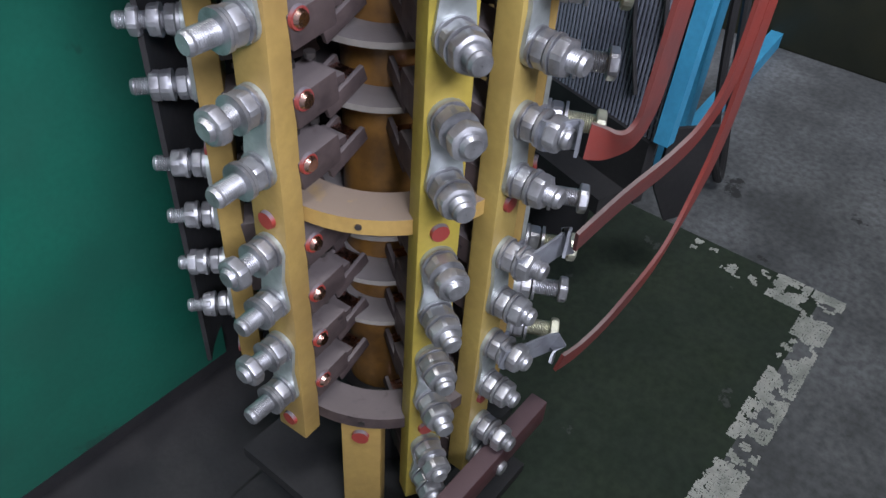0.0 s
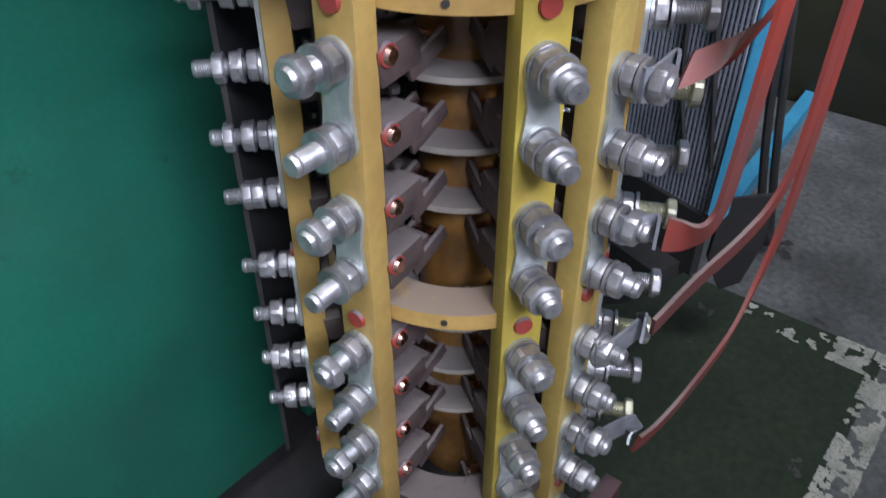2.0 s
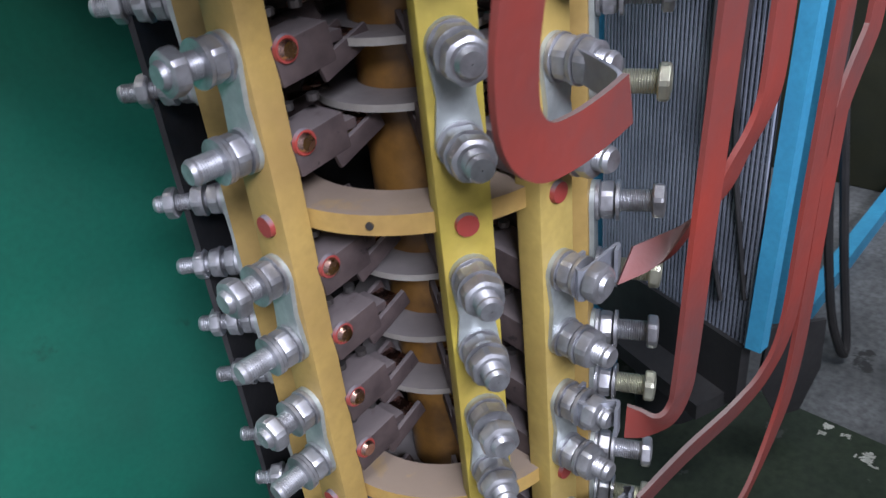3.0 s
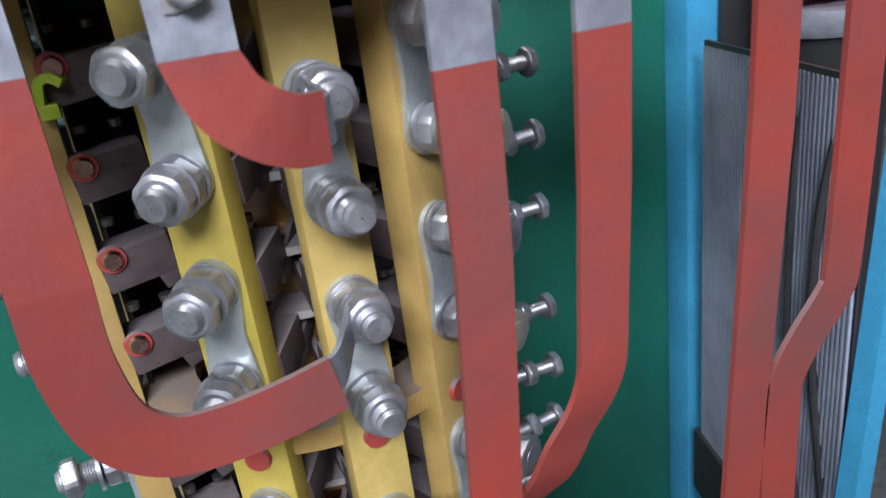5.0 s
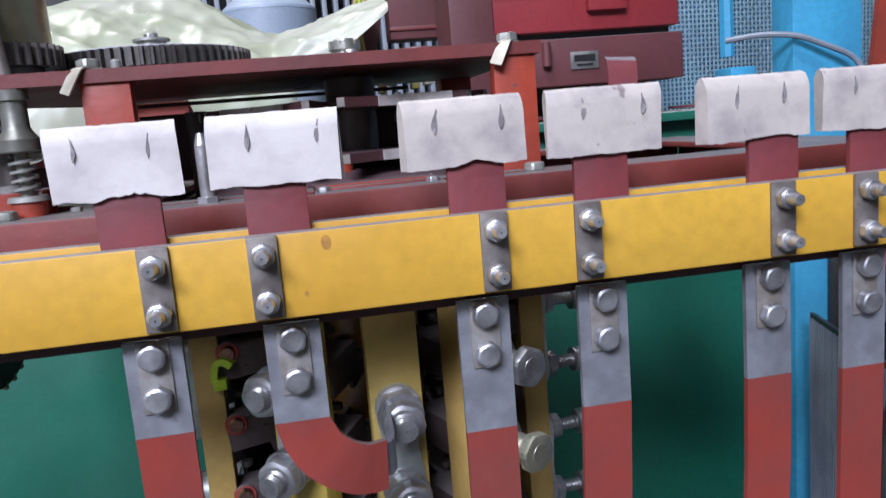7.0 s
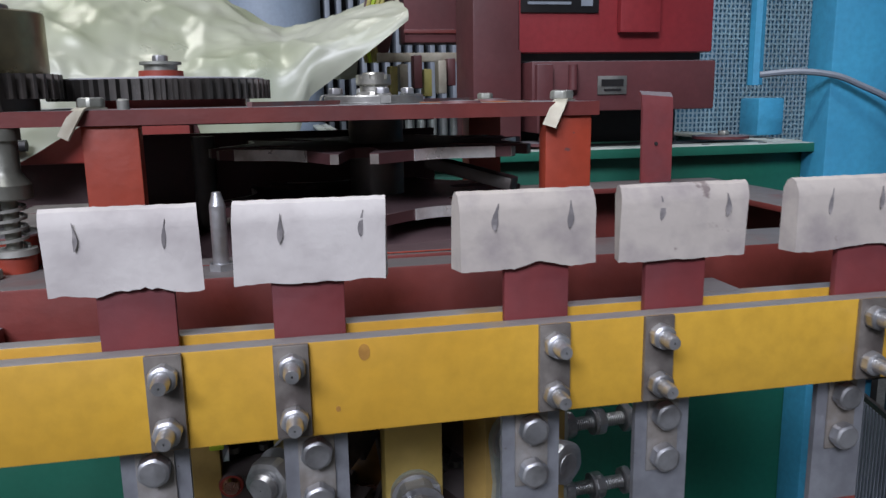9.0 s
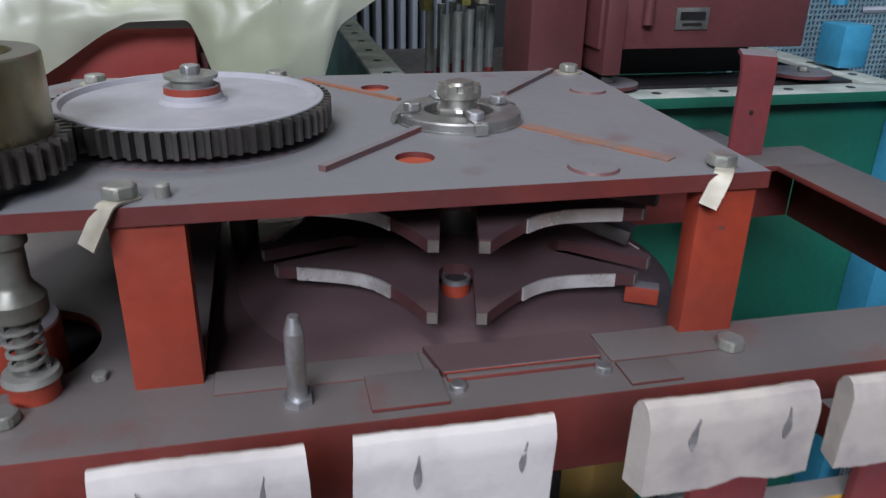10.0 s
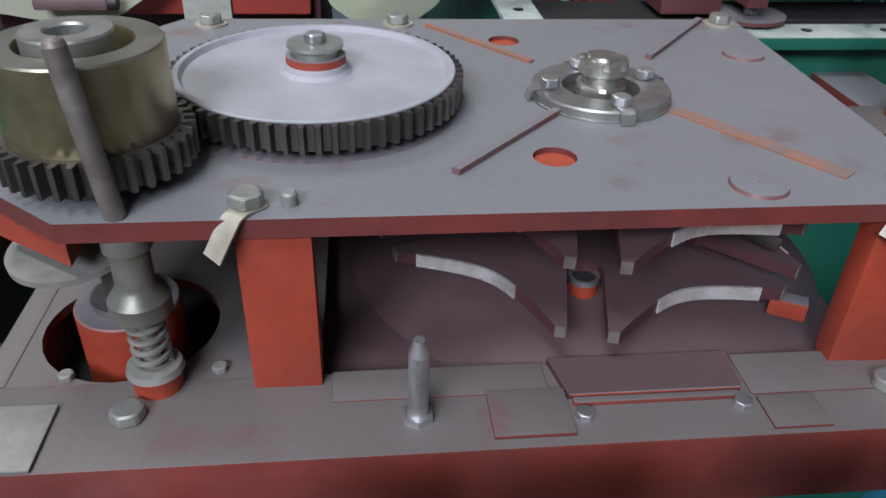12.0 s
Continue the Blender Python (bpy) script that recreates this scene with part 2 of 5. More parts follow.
# ---- building helpers ----
def box(bm, c, s, m=None, bevel=0.0):
    """A box of size s round c; m turns it after it is placed."""
    made = bmesh.ops.create_cube(bm, size=1.0, matrix=(m or Matrix()) @ Matrix.LocRotScale(c, None, s))
    if bevel:
        edges = list({e for v in made["verts"] for e in v.link_edges})
        bmesh.ops.bevel(bm, geom=edges, offset=bevel, segments=2, profile=0.6, affect="EDGES")
    return bm


def rod(bm, a, z, r, seg=20, r2=None):
    """A rod or cone from a to z."""
    a, z = Vector(a), Vector(z)
    turn = (z - a).to_track_quat("Z", "Y").to_matrix().to_4x4()
    bmesh.ops.create_cone(bm, cap_ends=True, segments=seg, radius1=r, radius2=r if r2 is None else r2, depth=(z - a).length,
                          matrix=Matrix.Translation((a + z) / 2) @ turn)
    return bm


def lathe(bm, profile, m=None, seg=40):
    """A turned body: profile of (radius, height), closed over itself when it begins and ends off the axis."""
    rings = []
    for r, h in profile:
        rings.append([bm.verts.new((r * math.cos(2 * math.pi * k / seg), r * math.sin(2 * math.pi * k / seg), h)) for k in range(seg)])
    for a, c in zip(rings, rings[1:] + rings[:1]):
        for k in range(seg):
            bm.faces.new((a[k], a[(k + 1) % seg], c[(k + 1) % seg], c[k]))
    if m is not None:
        bmesh.ops.transform(bm, matrix=m, verts=[v for ring in rings for v in ring])
    return bm


def prism(bm, outline, z0, z1, m=None):
    """An upright prism on a flat outline of (x, y)."""
    low = [bm.verts.new((x, y, z0)) for x, y in outline]
    high = [bm.verts.new((x, y, z1)) for x, y in outline]
    bm.faces.new(low[::-1]), bm.faces.new(high)
    k = len(outline)
    for i in range(k):
        bm.faces.new((low[i], low[(i + 1) % k], high[(i + 1) % k], high[i]))
    if m is not None:
        bmesh.ops.transform(bm, matrix=m, verts=low + high)
    return bm


def ribbon(bm, points, sides, width, thick, shear=()):
    """A flat bar along points, with its width along the given side at each point."""
    rings = []
    for i, p in enumerate(points):
        p = Vector(p)
        t = (Vector(points[min(i + 1, len(points) - 1)]) - Vector(points[max(i - 1, 0)])).normalized()
        s = Vector(sides[i])
        s = s.normalized() if i in shear else (s - t * s.dot(t)).normalized()
        u = t.cross(s).normalized()
        rings.append([bm.verts.new(p + s * a * width / 2 + u * c * thick / 2) for a, c in ((-1, -1), (1, -1), (1, 1), (-1, 1))])
    for a, c in zip(rings, rings[1:]):
        for k in range(4):
            bm.faces.new((a[k], a[(k + 1) % 4], c[(k + 1) % 4], c[k]))
    bm.faces.new(rings[0][::-1]), bm.faces.new(rings[-1])
    return bm


def glide(points, steps=6):
    """Points of a smooth line through the given ones (any number of values each)."""
    p = [np.array(points[0], float)] + [np.array(q, float) for q in points] + [np.array(points[-1], float)]
    out = []
    for i in range(1, len(p) - 2):
        for k in range(steps):
            t = k / steps
            out.append(tuple(0.5 * (2 * p[i] + (p[i + 1] - p[i - 1]) * t + (2 * p[i - 1] - 5 * p[i] + 4 * p[i + 1] - p[i + 2]) * t**2
                                    + (3 * p[i] - p[i - 1] - 3 * p[i + 1] + p[i + 2]) * t**3)))
    return out + [tuple(p[-1])]


def finish(bm, name, material, smooth=30):
    bmesh.ops.recalc_face_normals(bm, faces=bm.faces)
    data = bpy.data.meshes.new(name)
    bm.to_mesh(data)
    bm.free()
    data.materials.append(material)
    if smooth:
        data.polygons.foreach_set("use_smooth", [True] * len(data.polygons))
        data.set_sharp_from_angle(angle=radians(smooth))
    return data


def part(name, bm, material, parent, label="", smooth=30):
    ob = new(name, finish(bm, name, material, smooth))
    ob.parent = parent
    if label:
        tagged(ob, label)
    return ob


def shared(name, data, parent, m=None):
    ob = new(name, data)
    ob.parent = parent
    if m is not None:
        ob.matrix_basis = m
    return ob


def thing(name, label, category, group="", kind="", m=None):
    ob = new(name)
    ob.empty_display_size = 0.05
    if m is not None:
        ob.matrix_basis = m
    return tagged(ob, label, category, group, kind)


def solid(name, bm, material, label, category, group="", kind="", m=None, smooth=30):
    ob = new(name, finish(bm, name, material, smooth))
    if m is not None:
        ob.matrix_basis = m
    return tagged(ob, label, category, group, kind)


B = bmesh.new


def nut_data(name, across, height, hole, material):
    """A chamfered hexagon nut about z, from 0 to its height."""
    r = across / math.sqrt(3)
    bm = B()
    rings = []
    for rr, h, soft in ((r * 0.92, 0.0, 0.5), (r, height * 0.14, 0.0), (r, height * 0.68, 0.0), (r * 0.95, height * 0.90, 0.25), (r * 0.78, height, 1.0)):
        ring = []
        for k in range(24):
            a = 2 * math.pi * (k + 0.5) / 24
            flat = math.cos(math.pi / 6) / math.cos((a % (math.pi / 3)) - math.pi / 6)
            d = rr * min(0.972, flat) * (1 - soft) + rr * 0.90 * soft
            ring.append(bm.verts.new((d * math.cos(a), d * math.sin(a), h)))
        rings.append(ring)
    for a, c in zip(rings, rings[1:]):
        for k in range(24):
            bm.faces.new((a[k], a[(k + 1) % 24], c[(k + 1) % 24], c[k]))
    bm.faces.new(rings[0][::-1]), bm.faces.new(rings[-1])
    return finish(bm, name, material, 20)


def washer_data(name, r, height, material):
    bm = B()
    rod(bm, (0, 0, 0), (0, 0, height), r, 24)
    return finish(bm, name, material)


def thread_data(name, r, length, material):
    """A threaded stud about z with a chamfered end."""
    bm = B()
    prof, h = [], 0.0
    while h < length - 0.004:
        prof += [(r * 0.92, h), (r, h + 0.001)]
        h += 0.002
    prof += [(r, length - 0.003), (r * 0.8, length), (0.0005, length), (0.0005, 0.0)]
    lathe(bm, prof, seg=16)
    return finish(bm, name, material, 25)


NUT10 = nut_data("nut", 0.0125, 0.006, 0.008, STEEL)
HEAD12 = nut_data("bolt_head", 0.0150, 0.0075, 0.0, STEEL)
HEAD8 = nut_data("bolt_head", 0.0105, 0.005, 0.0, STEEL)
HEAD7 = nut_data("bolt_head", 0.0086, 0.0042, 0.0, STEEL)
HEAD_OLIVE = nut_data("bolt_head", 0.0145, 0.0062, 0.0, OLIVE_STEEL)
STUD8 = thread_data("bolt_end", 0.004, 0.0165, STEEL)
NUT16 = nut_data("nut", 0.030, 0.0125, 0.016, STEEL)
NUT14 = nut_data("nut", 0.0262, 0.0105, 0.014, STEEL)
WASHER14 = washer_data("washer", 0.0148, 0.003, STEEL)
HEAD16 = nut_data("bolt_head", 0.0285, 0.0100, 0.0, STEEL)
HEAD16_Y = nut_data("bolt_head", 0.0285, 0.0100, 0.0, STEEL_YELLOW)
HEAD6 = nut_data("bolt_head", 0.0072, 0.0035, 0.0, CAM_GREY)
WASHER16 = washer_data("washer", 0.0172, 0.003, STEEL)
STUD16 = thread_data("threaded_stud", 0.0098, 0.060, STEEL)
NUT12 = nut_data("nut", 0.0240, 0.010, 0.012, STEEL)
WASHER12 = washer_data("washer", 0.0125, 0.0022, STEEL)
STUD12 = thread_data("threaded_stud", 0.0066, 0.083, STEEL)
HEAD14 = nut_data("bolt_head", 0.0250, 0.0085, 0.0, STEEL)
STUD16_LONG = thread_data("threaded_stud", 0.0098, 0.075, STEEL)
STUD16_Y = thread_data("threaded_stud", 0.0098, 0.075, STEEL_YELLOW)
STUD14 = thread_data("threaded_stud", 0.0080, 0.075, STEEL)


# ---- hall ----
def slab(name, lo, hi, material, label, category, kind="structure"):
    bm = B()
    lo, hi = Vector(lo), Vector(hi)
    box(bm, (lo + hi) / 2, hi - lo)
    return solid(name, bm, material, label, category, kind=kind, smooth=0)


slab("floor", (-6, -6, -0.2), (9, 9, 0), FLOOR, "worn green and grey painted concrete workshop floor", "floor")
slab("wall_north", (-6.2, 9, -0.2), (9.2, 9.2, 7), WALL, "plain grey hall wall", "wall")
slab("wall_south", (-6.2, -6.2, -0.2), (9.2, -6, 3.6), WALL, "plain grey hall wall below the window band", "wall")
slab("wall_south_top", (-6.2, -6.2, 6.4), (9.2, -6, 7), WALL, "plain grey hall wall above the window band", "wall")
slab("wall_west", (-6.2, -6, -0.2), (-6, 9, 7), WALL, "plain grey hall wall", "wall")
slab("wall_east", (9, -6, -0.2), (9.2, 9, 7), WALL, "plain grey hall wall", "wall")
# unseen board, added to keep the main light off the lower tower
slab("shade_board", (-1.2, -1.32, 0), (0.95, -1.2, 1.98), WALL, "unseen grey board that shades the foot of the tower", "wall")
slab("ceiling", (-6.2, -6.2, 7), (9.2, 9.2, 7.2), WALL, "plain grey hall ceiling", "ceiling")

bm = B()
box(bm, (0.33, 0.95, 0.0005), (1.66, 1.42, 0.001))
solid("floor_paint", bm, FLOOR_GREEN, "worn dark green paint on the floor inside the marking", "floor paint", kind="structure", smooth=0)
# black sheet laid where the floor before the tank is in shadow
bm = B()
box(bm, (-0.45, 0.86, 0.003), (1.7, 0.66, 0.006), None, 0.001)
solid("floor_shadow_sheet", bm, BLACK, "black sheet on the floor for the shadow by the tank", "mat", kind="structure", smooth=0)

# worn white marking: a long stripe with a corner, its paint flaked off in patches
rng = random.Random(7)


def flakes(bm, x0, x1, y0, y1, keep):
    """Flakes of paint on a grid of small cells, missing where the paint has worn off."""
    step = 0.0046
    nx, ny = int((x1 - x0) / step), int((y1 - y0) / step)
    for i in range(nx):
        for j in range(ny):
            x, y = x0 + i * step, y0 + j * step
            worn = noise.noise((x * 16, y * 24, 3.1)) + 0.7 * noise.noise((x * 55, y * 55, 8.4)) + 0.25 * noise.noise((x * 130, y * 130, 1.4))
            if worn > keep:
                continue
            c = [(x + dx * step + rng.uniform(-0.0017, 0.0017), y + dy * step + rng.uniform(-0.0017, 0.0017)) for dx, dy in ((0, 0), (1, 0), (1, 1), (0, 1))]
            low = [bm.verts.new((u, v, 0.0011)) for u, v in c]
            top = [bm.verts.new((u, v, 0.0021)) for u, v in c]
            bm.faces.new(top)
            for k in range(4):
                bm.faces.new((low[k], low[(k + 1) % 4], top[(k + 1) % 4], top[k]))


bm = B()
flakes(bm, 0.2, 1.165, 0.194, 0.262, 0.16)
flakes(bm, 1.075, 1.165, 0.262, 0.34, 0.02)
flakes(bm, 1.085, 1.150, 0.34, 0.52, -0.42)
solid("floor_marking", bm, WHITE, "worn white corner marking on the floor", "marking", kind="stuff", smooth=0)

# ---- tower of contact bars ----
CX, CY, RF = 0.230, 0.633, 0.150


def radial(angle, r, z):
    a = radians(angle)
    return Vector((CX + r * math.cos(a), CY + r * math.sin(a), z))


def out_from(angle, r, z):
    """A pose whose z axis points outwards from the tower's axis."""
    a = radians(angle)
    return Matrix.Translation(radial(angle, r, z)) @ Vector((math.cos(a), math.sin(a), 0)).to_track_quat("Z", "Y").to_matrix().to_4x4()


P_ROWS = (1.19, 1.124, 1.057, 0.99, 0.886, 0.821, 0.753, 0.692, 0.604, 0.54, 0.475, 0.41)
Q_ROWS = tuple(z - 0.026 for z in P_ROWS)
REAR_ROWS = tuple(z + 0.0165 for z in P_ROWS)
# angle, radius of the outer face, stud heights, laminate, length of the studs beyond the face
BARS = ((183, 0.163, P_ROWS, GETINAX, 0.050), (240, 0.150, P_ROWS + (0.325, 0.270), LEMON, 0.047), (270.5, 0.151, Q_ROWS + (0.305, 0.250), LAM_Q, 0.047), (298.5, 0.150, P_ROWS, GETINAX, 0.055),
        (3, 0.163, P_ROWS, GETINAX, 0.078), (138, 0.172, REAR_ROWS, GETINAX, 0.052))
PLUGS = (0.928, 0.6375, 0.355)
tower = thing("contact_tower", "round switch tower of yellow laminate bars with plated studs", "switchgear", m=Matrix())
rng = random.Random(3)


bm = B()
rod(bm, (0, 0, 0), (0, 0, 0.005), 0.005, 10)
SCREW = finish(bm, "screw", DARK_STEEL)


def contact_block(angle, r, z, parent):
    """A brown contact holder on the inner side of a bar, with a copper tongue and two screws."""
    m = Matrix.Translation((CX, CY, z)) @ Matrix.Rotation(radians(angle), 4, "Z")
    bm = B()
    box(bm, (r - 0.047, 0.004, 0.004), (0.050, 0.036, 0.030), m @ Matrix.Rotation(0.12, 4, "Y"), 0.002)
    box(bm, (r - 0.074, 0.004, -0.006), (0.022, 0.028, 0.008), m, 0.001)
    box(bm, (r - 0.082, 0.019, 0.010), (0.052, 0.005, 0.016), m @ Matrix.Rotation(0.35, 4, "Y"), 0.001)
    box(bm, (r - 0.082, -0.011, 0.010), (0.052, 0.005, 0.016), m @ Matrix.Rotation(0.35, 4, "Y"), 0.001)
    block = part("contact_holder", bm, BROWN, parent)
    for s in ((1,) if angle == 183 else ()):
        bm = B()
        rod(bm, m @ Vector((r - 0.031, s * 0.0215, -0.002)), m @ Vector((r - 0.031, s * 0.0245, -0.002)), 0.0102, 20, 0.0094)
        ring = part("red_ring", bm, RED_BAR, block)
        bm = B()
        rod(bm, m @ Vector((r - 0.031, s * 0.0245, -0.002)), m @ Vector((r - 0.031, s * 0.0282, -0.002)), 0.0078, 18, 0.0058)
        part("copper_rivet", bm, COPPER, ring)
    bm = B()
    box(bm, (r - 0.090, 0.004, -0.009), (0.026, 0.022, 0.004), m, 0.001)
    part("copper_tongue", bm, COPPER, block)
    for k in (-1, 1):
        p = m @ Vector((r - 0.047 + 0.012 * k, 0.004, 0.018))
        shared("screw", SCREW, block, Matrix.Translation(p))


def link_plate(angle, r, z_high, z_low):
    """A flat plated link with round ends about two studs and a slight waist between them."""
    half = (z_high - z_low) / 2
    side = [(0.0172 * math.cos(radians(a)), half + 0.0172 * math.sin(radians(a))) for a in range(0, 181, 20)]
    outline = [(0.0132, 0.0)] + side + [(-0.0132, 0.0)] + [(-x, -y) for x, y in side]
    bm = B()
    prism(bm, outline, 0.0002, 0.0043, out_from(angle, r, (z_high + z_low) / 2))
    return bm


for n, (angle, rf, rows, stuff, reach) in enumerate(BARS):
    m = Matrix.Translation((CX, CY, 0)) @ Matrix.Rotation(radians(angle), 4, "Z")
    bm = B()
    foot_z = 0.22 if n in (1, 2) else 0.33
    box(bm, (rf - 0.012, 0, (foot_z + 1.30) / 2), (0.024, 0.040, 1.30 - foot_z), m, 0.0018)
    bar = part("upright_bar", bm, stuff, tower)
    for z in PLUGS:
        bm = B()
        rod(bm, radial(angle, rf - 0.004, z), radial(angle, rf + 0.004, z), 0.0098, 20, 0.0085)
        part("red_plug", bm, RED_BAR, bar)
    for i, z in enumerate(rows):
        turn = rng.uniform(0, 6)
        w = out_from(angle, rf, z) @ pose(0, 0, 0, rng.uniform(-2, 2), rng.uniform(-2, 2), 0)
        if n == 4:
            shared("stud", STUD12, bar, w @ Matrix.Translation((0, 0, reach - 0.085)))
            for h, d in ((0.0045, WASHER12), (0.0070, NUT12), (0.036, WASHER12), (0.0385, NUT12), (reach - 0.0095, HEAD14)):
                shared("washer" if d is WASHER12 else "nut", d, bar, w @ Matrix.Translation((0, 0, h)) @ Matrix.Rotation(turn + 50 * h, 4, "Z"))
            contact_block(angle, rf, z, bar)
            continue
        out = reach + (min(0.016, max(0.0, 0.045 * (z - 0.56))) if n == 5 else 0.006 if n == 3 else rng.choice((0.0, 0.003, 0.005)))
        shared("stud", (STUD16_Y if i % 2 else STUD16_LONG) if n == 3 else STUD14 if n == 5 else STUD16, bar, w @ Matrix.Translation((0, 0, out - (0.075 if n in (3, 5) else 0.060))))
        nut, washer = (NUT14, WASHER14) if n == 5 else (NUT16, WASHER16)
        shared("washer", washer, bar, w @ Matrix.Translation((0, 0, 0.0045)))
        shared("nut", nut, bar, w @ Matrix.Translation((0, 0, 0.0078)) @ Matrix.Rotation(turn, 4, "Z"))
        shared("washer", washer, bar, w @ Matrix.Translation((0, 0, 0.0212)))
        gap = out - 0.0105 if n == 3 else (0.0248, 0.0248, 0.0315, 0.0248, 0.0295, 0.0248)[(i + 2 * n) % 6] + (out - reach if n == 5 else 0.0)
        if n == 0:
            if i % 2:
                shared("washer", washer, bar, w @ Matrix.Translation((0, 0, 0.0246)))
            else:
                shared("nut", nut, bar, w @ Matrix.Translation((0, 0, out - 0.0165)) @ Matrix.Rotation(turn * 1.7, 4, "Z"))
            contact_block(angle, rf, z, bar)
            continue
        if n == 5:
            shared("nut", nut, bar, w @ Matrix.Translation((0, 0, 0.0225)) @ Matrix.Rotation(turn * 0.6, 4, "Z"))
        shared("nut", HEAD16_Y if n == 3 and i % 2 else HEAD16 if n == 3 else nut, bar, w @ Matrix.Translation((0, 0, gap)) @ Matrix.Rotation(turn * 1.7, 4, "Z"))
        contact_block(angle, rf, z, bar)
    for i in range(0, len(rows), 2):
        part("link_plate", link_plate(angle, rf, rows[i], rows[i + 1]), LINK, bar)
bm = B()
ribbon(bm, glide([(0.104, 0.600, 1.178), (0.097, 0.602, 1.183), (0.090, 0.604, 1.180), (0.087, 0.606, 1.166)], 5), [(0.1, 1, 0)] * 16, 0.020, 0.006)
box(bm, (0.091, 0.603, 1.162), (0.012, 0.016, 0.010), None, 0.002)
part("lime_lug", bm, LIME, tower, "lime-green cable lug")
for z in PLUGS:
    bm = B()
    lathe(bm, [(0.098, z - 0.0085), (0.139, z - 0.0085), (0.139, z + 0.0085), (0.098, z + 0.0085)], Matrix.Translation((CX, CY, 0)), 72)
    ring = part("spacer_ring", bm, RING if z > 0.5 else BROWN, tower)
    for a in (212, 320, 30, 75, 160):
        bm = B()
        rod(bm, radial(a, 0.134, z), radial(a, 0.1405, z), 0.0032, 10)
        part("screw", bm, DARK_STEEL, ring)
bm = B()
rod(bm, (CX, CY, 0.30), (CX, CY, 1.31), 0.043, 40)
part("central_tube", bm, AMBER, tower)
# black sheet added so that the gaps between the contacts show black
bm = B()
arc = [radians(a) for a in range(34, 179, 8)]
prism(bm, [(CX + 0.134 * math.cos(a), CY + 0.134 * math.sin(a)) for a in arc] + [(CX + 0.130 * math.cos(a), CY + 0.130 * math.sin(a)) for a in arc[::-1]], 0.30, 1.27)
part("rear_black_sheet", bm, BLACK, tower, "black curved sheet behind the contacts")
bm = B()
arc = [radians(a) for a in range(72, 139, 6)]
prism(bm, [(CX + 0.216 * math.cos(a), CY + 0.216 * math.sin(a)) for a in arc] + [(CX + 0.211 * math.cos(a), CY + 0.211 * math.sin(a)) for a in arc[::-1]], 0.33, 1.26)
part("outer_shield", bm, BLACK, tower, "black curved sheet behind the rear studs")
for z in (1.10, 1.045, 0.995, 0.845, 0.78, 0.72, 0.575, 0.515, 0.455):
    bm = B()
    lathe(bm, [(0.0435, z - 0.0025), (0.074, z - 0.0025), (0.075, z - 0.0030), (0.080, z - 0.0030), (0.080, z + 0.0030), (0.0435, z + 0.0030)], Matrix.Translation((CX, CY, 0)), 56)
    part("contact_disc", bm, DISC, tower)
for a in (211, 30):
    bm = B()
    box(bm, (0.120, 0, 0.25), (0.030, 0.046, 0.19), Matrix.Translation((CX, CY, 0)) @ Matrix.Rotation(radians(a), 4, "Z"), 0.002)
    foot = part("foot_block", bm, GETINAX, tower)
    bm = B()
    rod(bm, radial(a, 0.13, 0.327), radial(a, 0.140, 0.327), 0.0098, 20)
    part("red_plug", bm, RED_BAR, foot)
bm = B()
rod(bm, (CX, CY, 0.0), (CX, CY, 0.30), 0.055, 32)
box(bm, (CX, CY, 0.15), (0.30, 0.24, 0.02))
box(bm, (CX, CY, 0.01), (0.34, 0.30, 0.02))
part("pedestal", bm, BLACK, tower)
bm = B()
box(bm, (0.150, 0.452, 0.262), (0.36, 0.024, 0.040), None, 0.002)
box(bm, (0.150, 0.5165, 0.152), (0.03, 0.15, 0.016), None, 0.001)
box(bm, (0.150, 0.452, 0.195), (0.03, 0.02, 0.10), None, 0.001)
part("base_beam", bm, MAROON, tower, "dark red beam across the foot of the tower")
# ---- insulating beams, straps, busbars, tags ----
for y0, y1, z0, z1 in ((0.356, 0.367, 1.270, 1.3175), (0.3745, 0.3855, 1.272, 1.3200)):
    bm = B()
    box(bm, (0.40, (y0 + y1) / 2, (z0 + z1) / 2), (1.5, y1 - y0, z1 - z0), None, 0.001)
    solid("insulating_beam", bm, BEAM_YELLOW, "orange-yellow laminate beam across the busbars", "beam", "insulating beams")

    if y0 < 0.36:
        first_beam = bpy.data.objects["insulating_beam"]
for x, z, w, h in ((0.1885, 1.3105, 0.0028, 0.0042), (0.1750, 1.2828, 0.0012, 0.0015)):
    bm = B()
    bmesh.ops.create_circle(bm, cap_ends=True, segments=18, radius=1.0, matrix=Matrix.Translation((x, 0.3558, z)) @ Matrix.Rotation(radians(90), 4, "X") @ Matrix.Diagonal((w, h, 1, 1)))
    bmesh.ops.solidify(bm, geom=bm.faces[:], thickness=0.0004)
    part("stain", bm, STAIN, first_beam, "brown stain on the laminate")

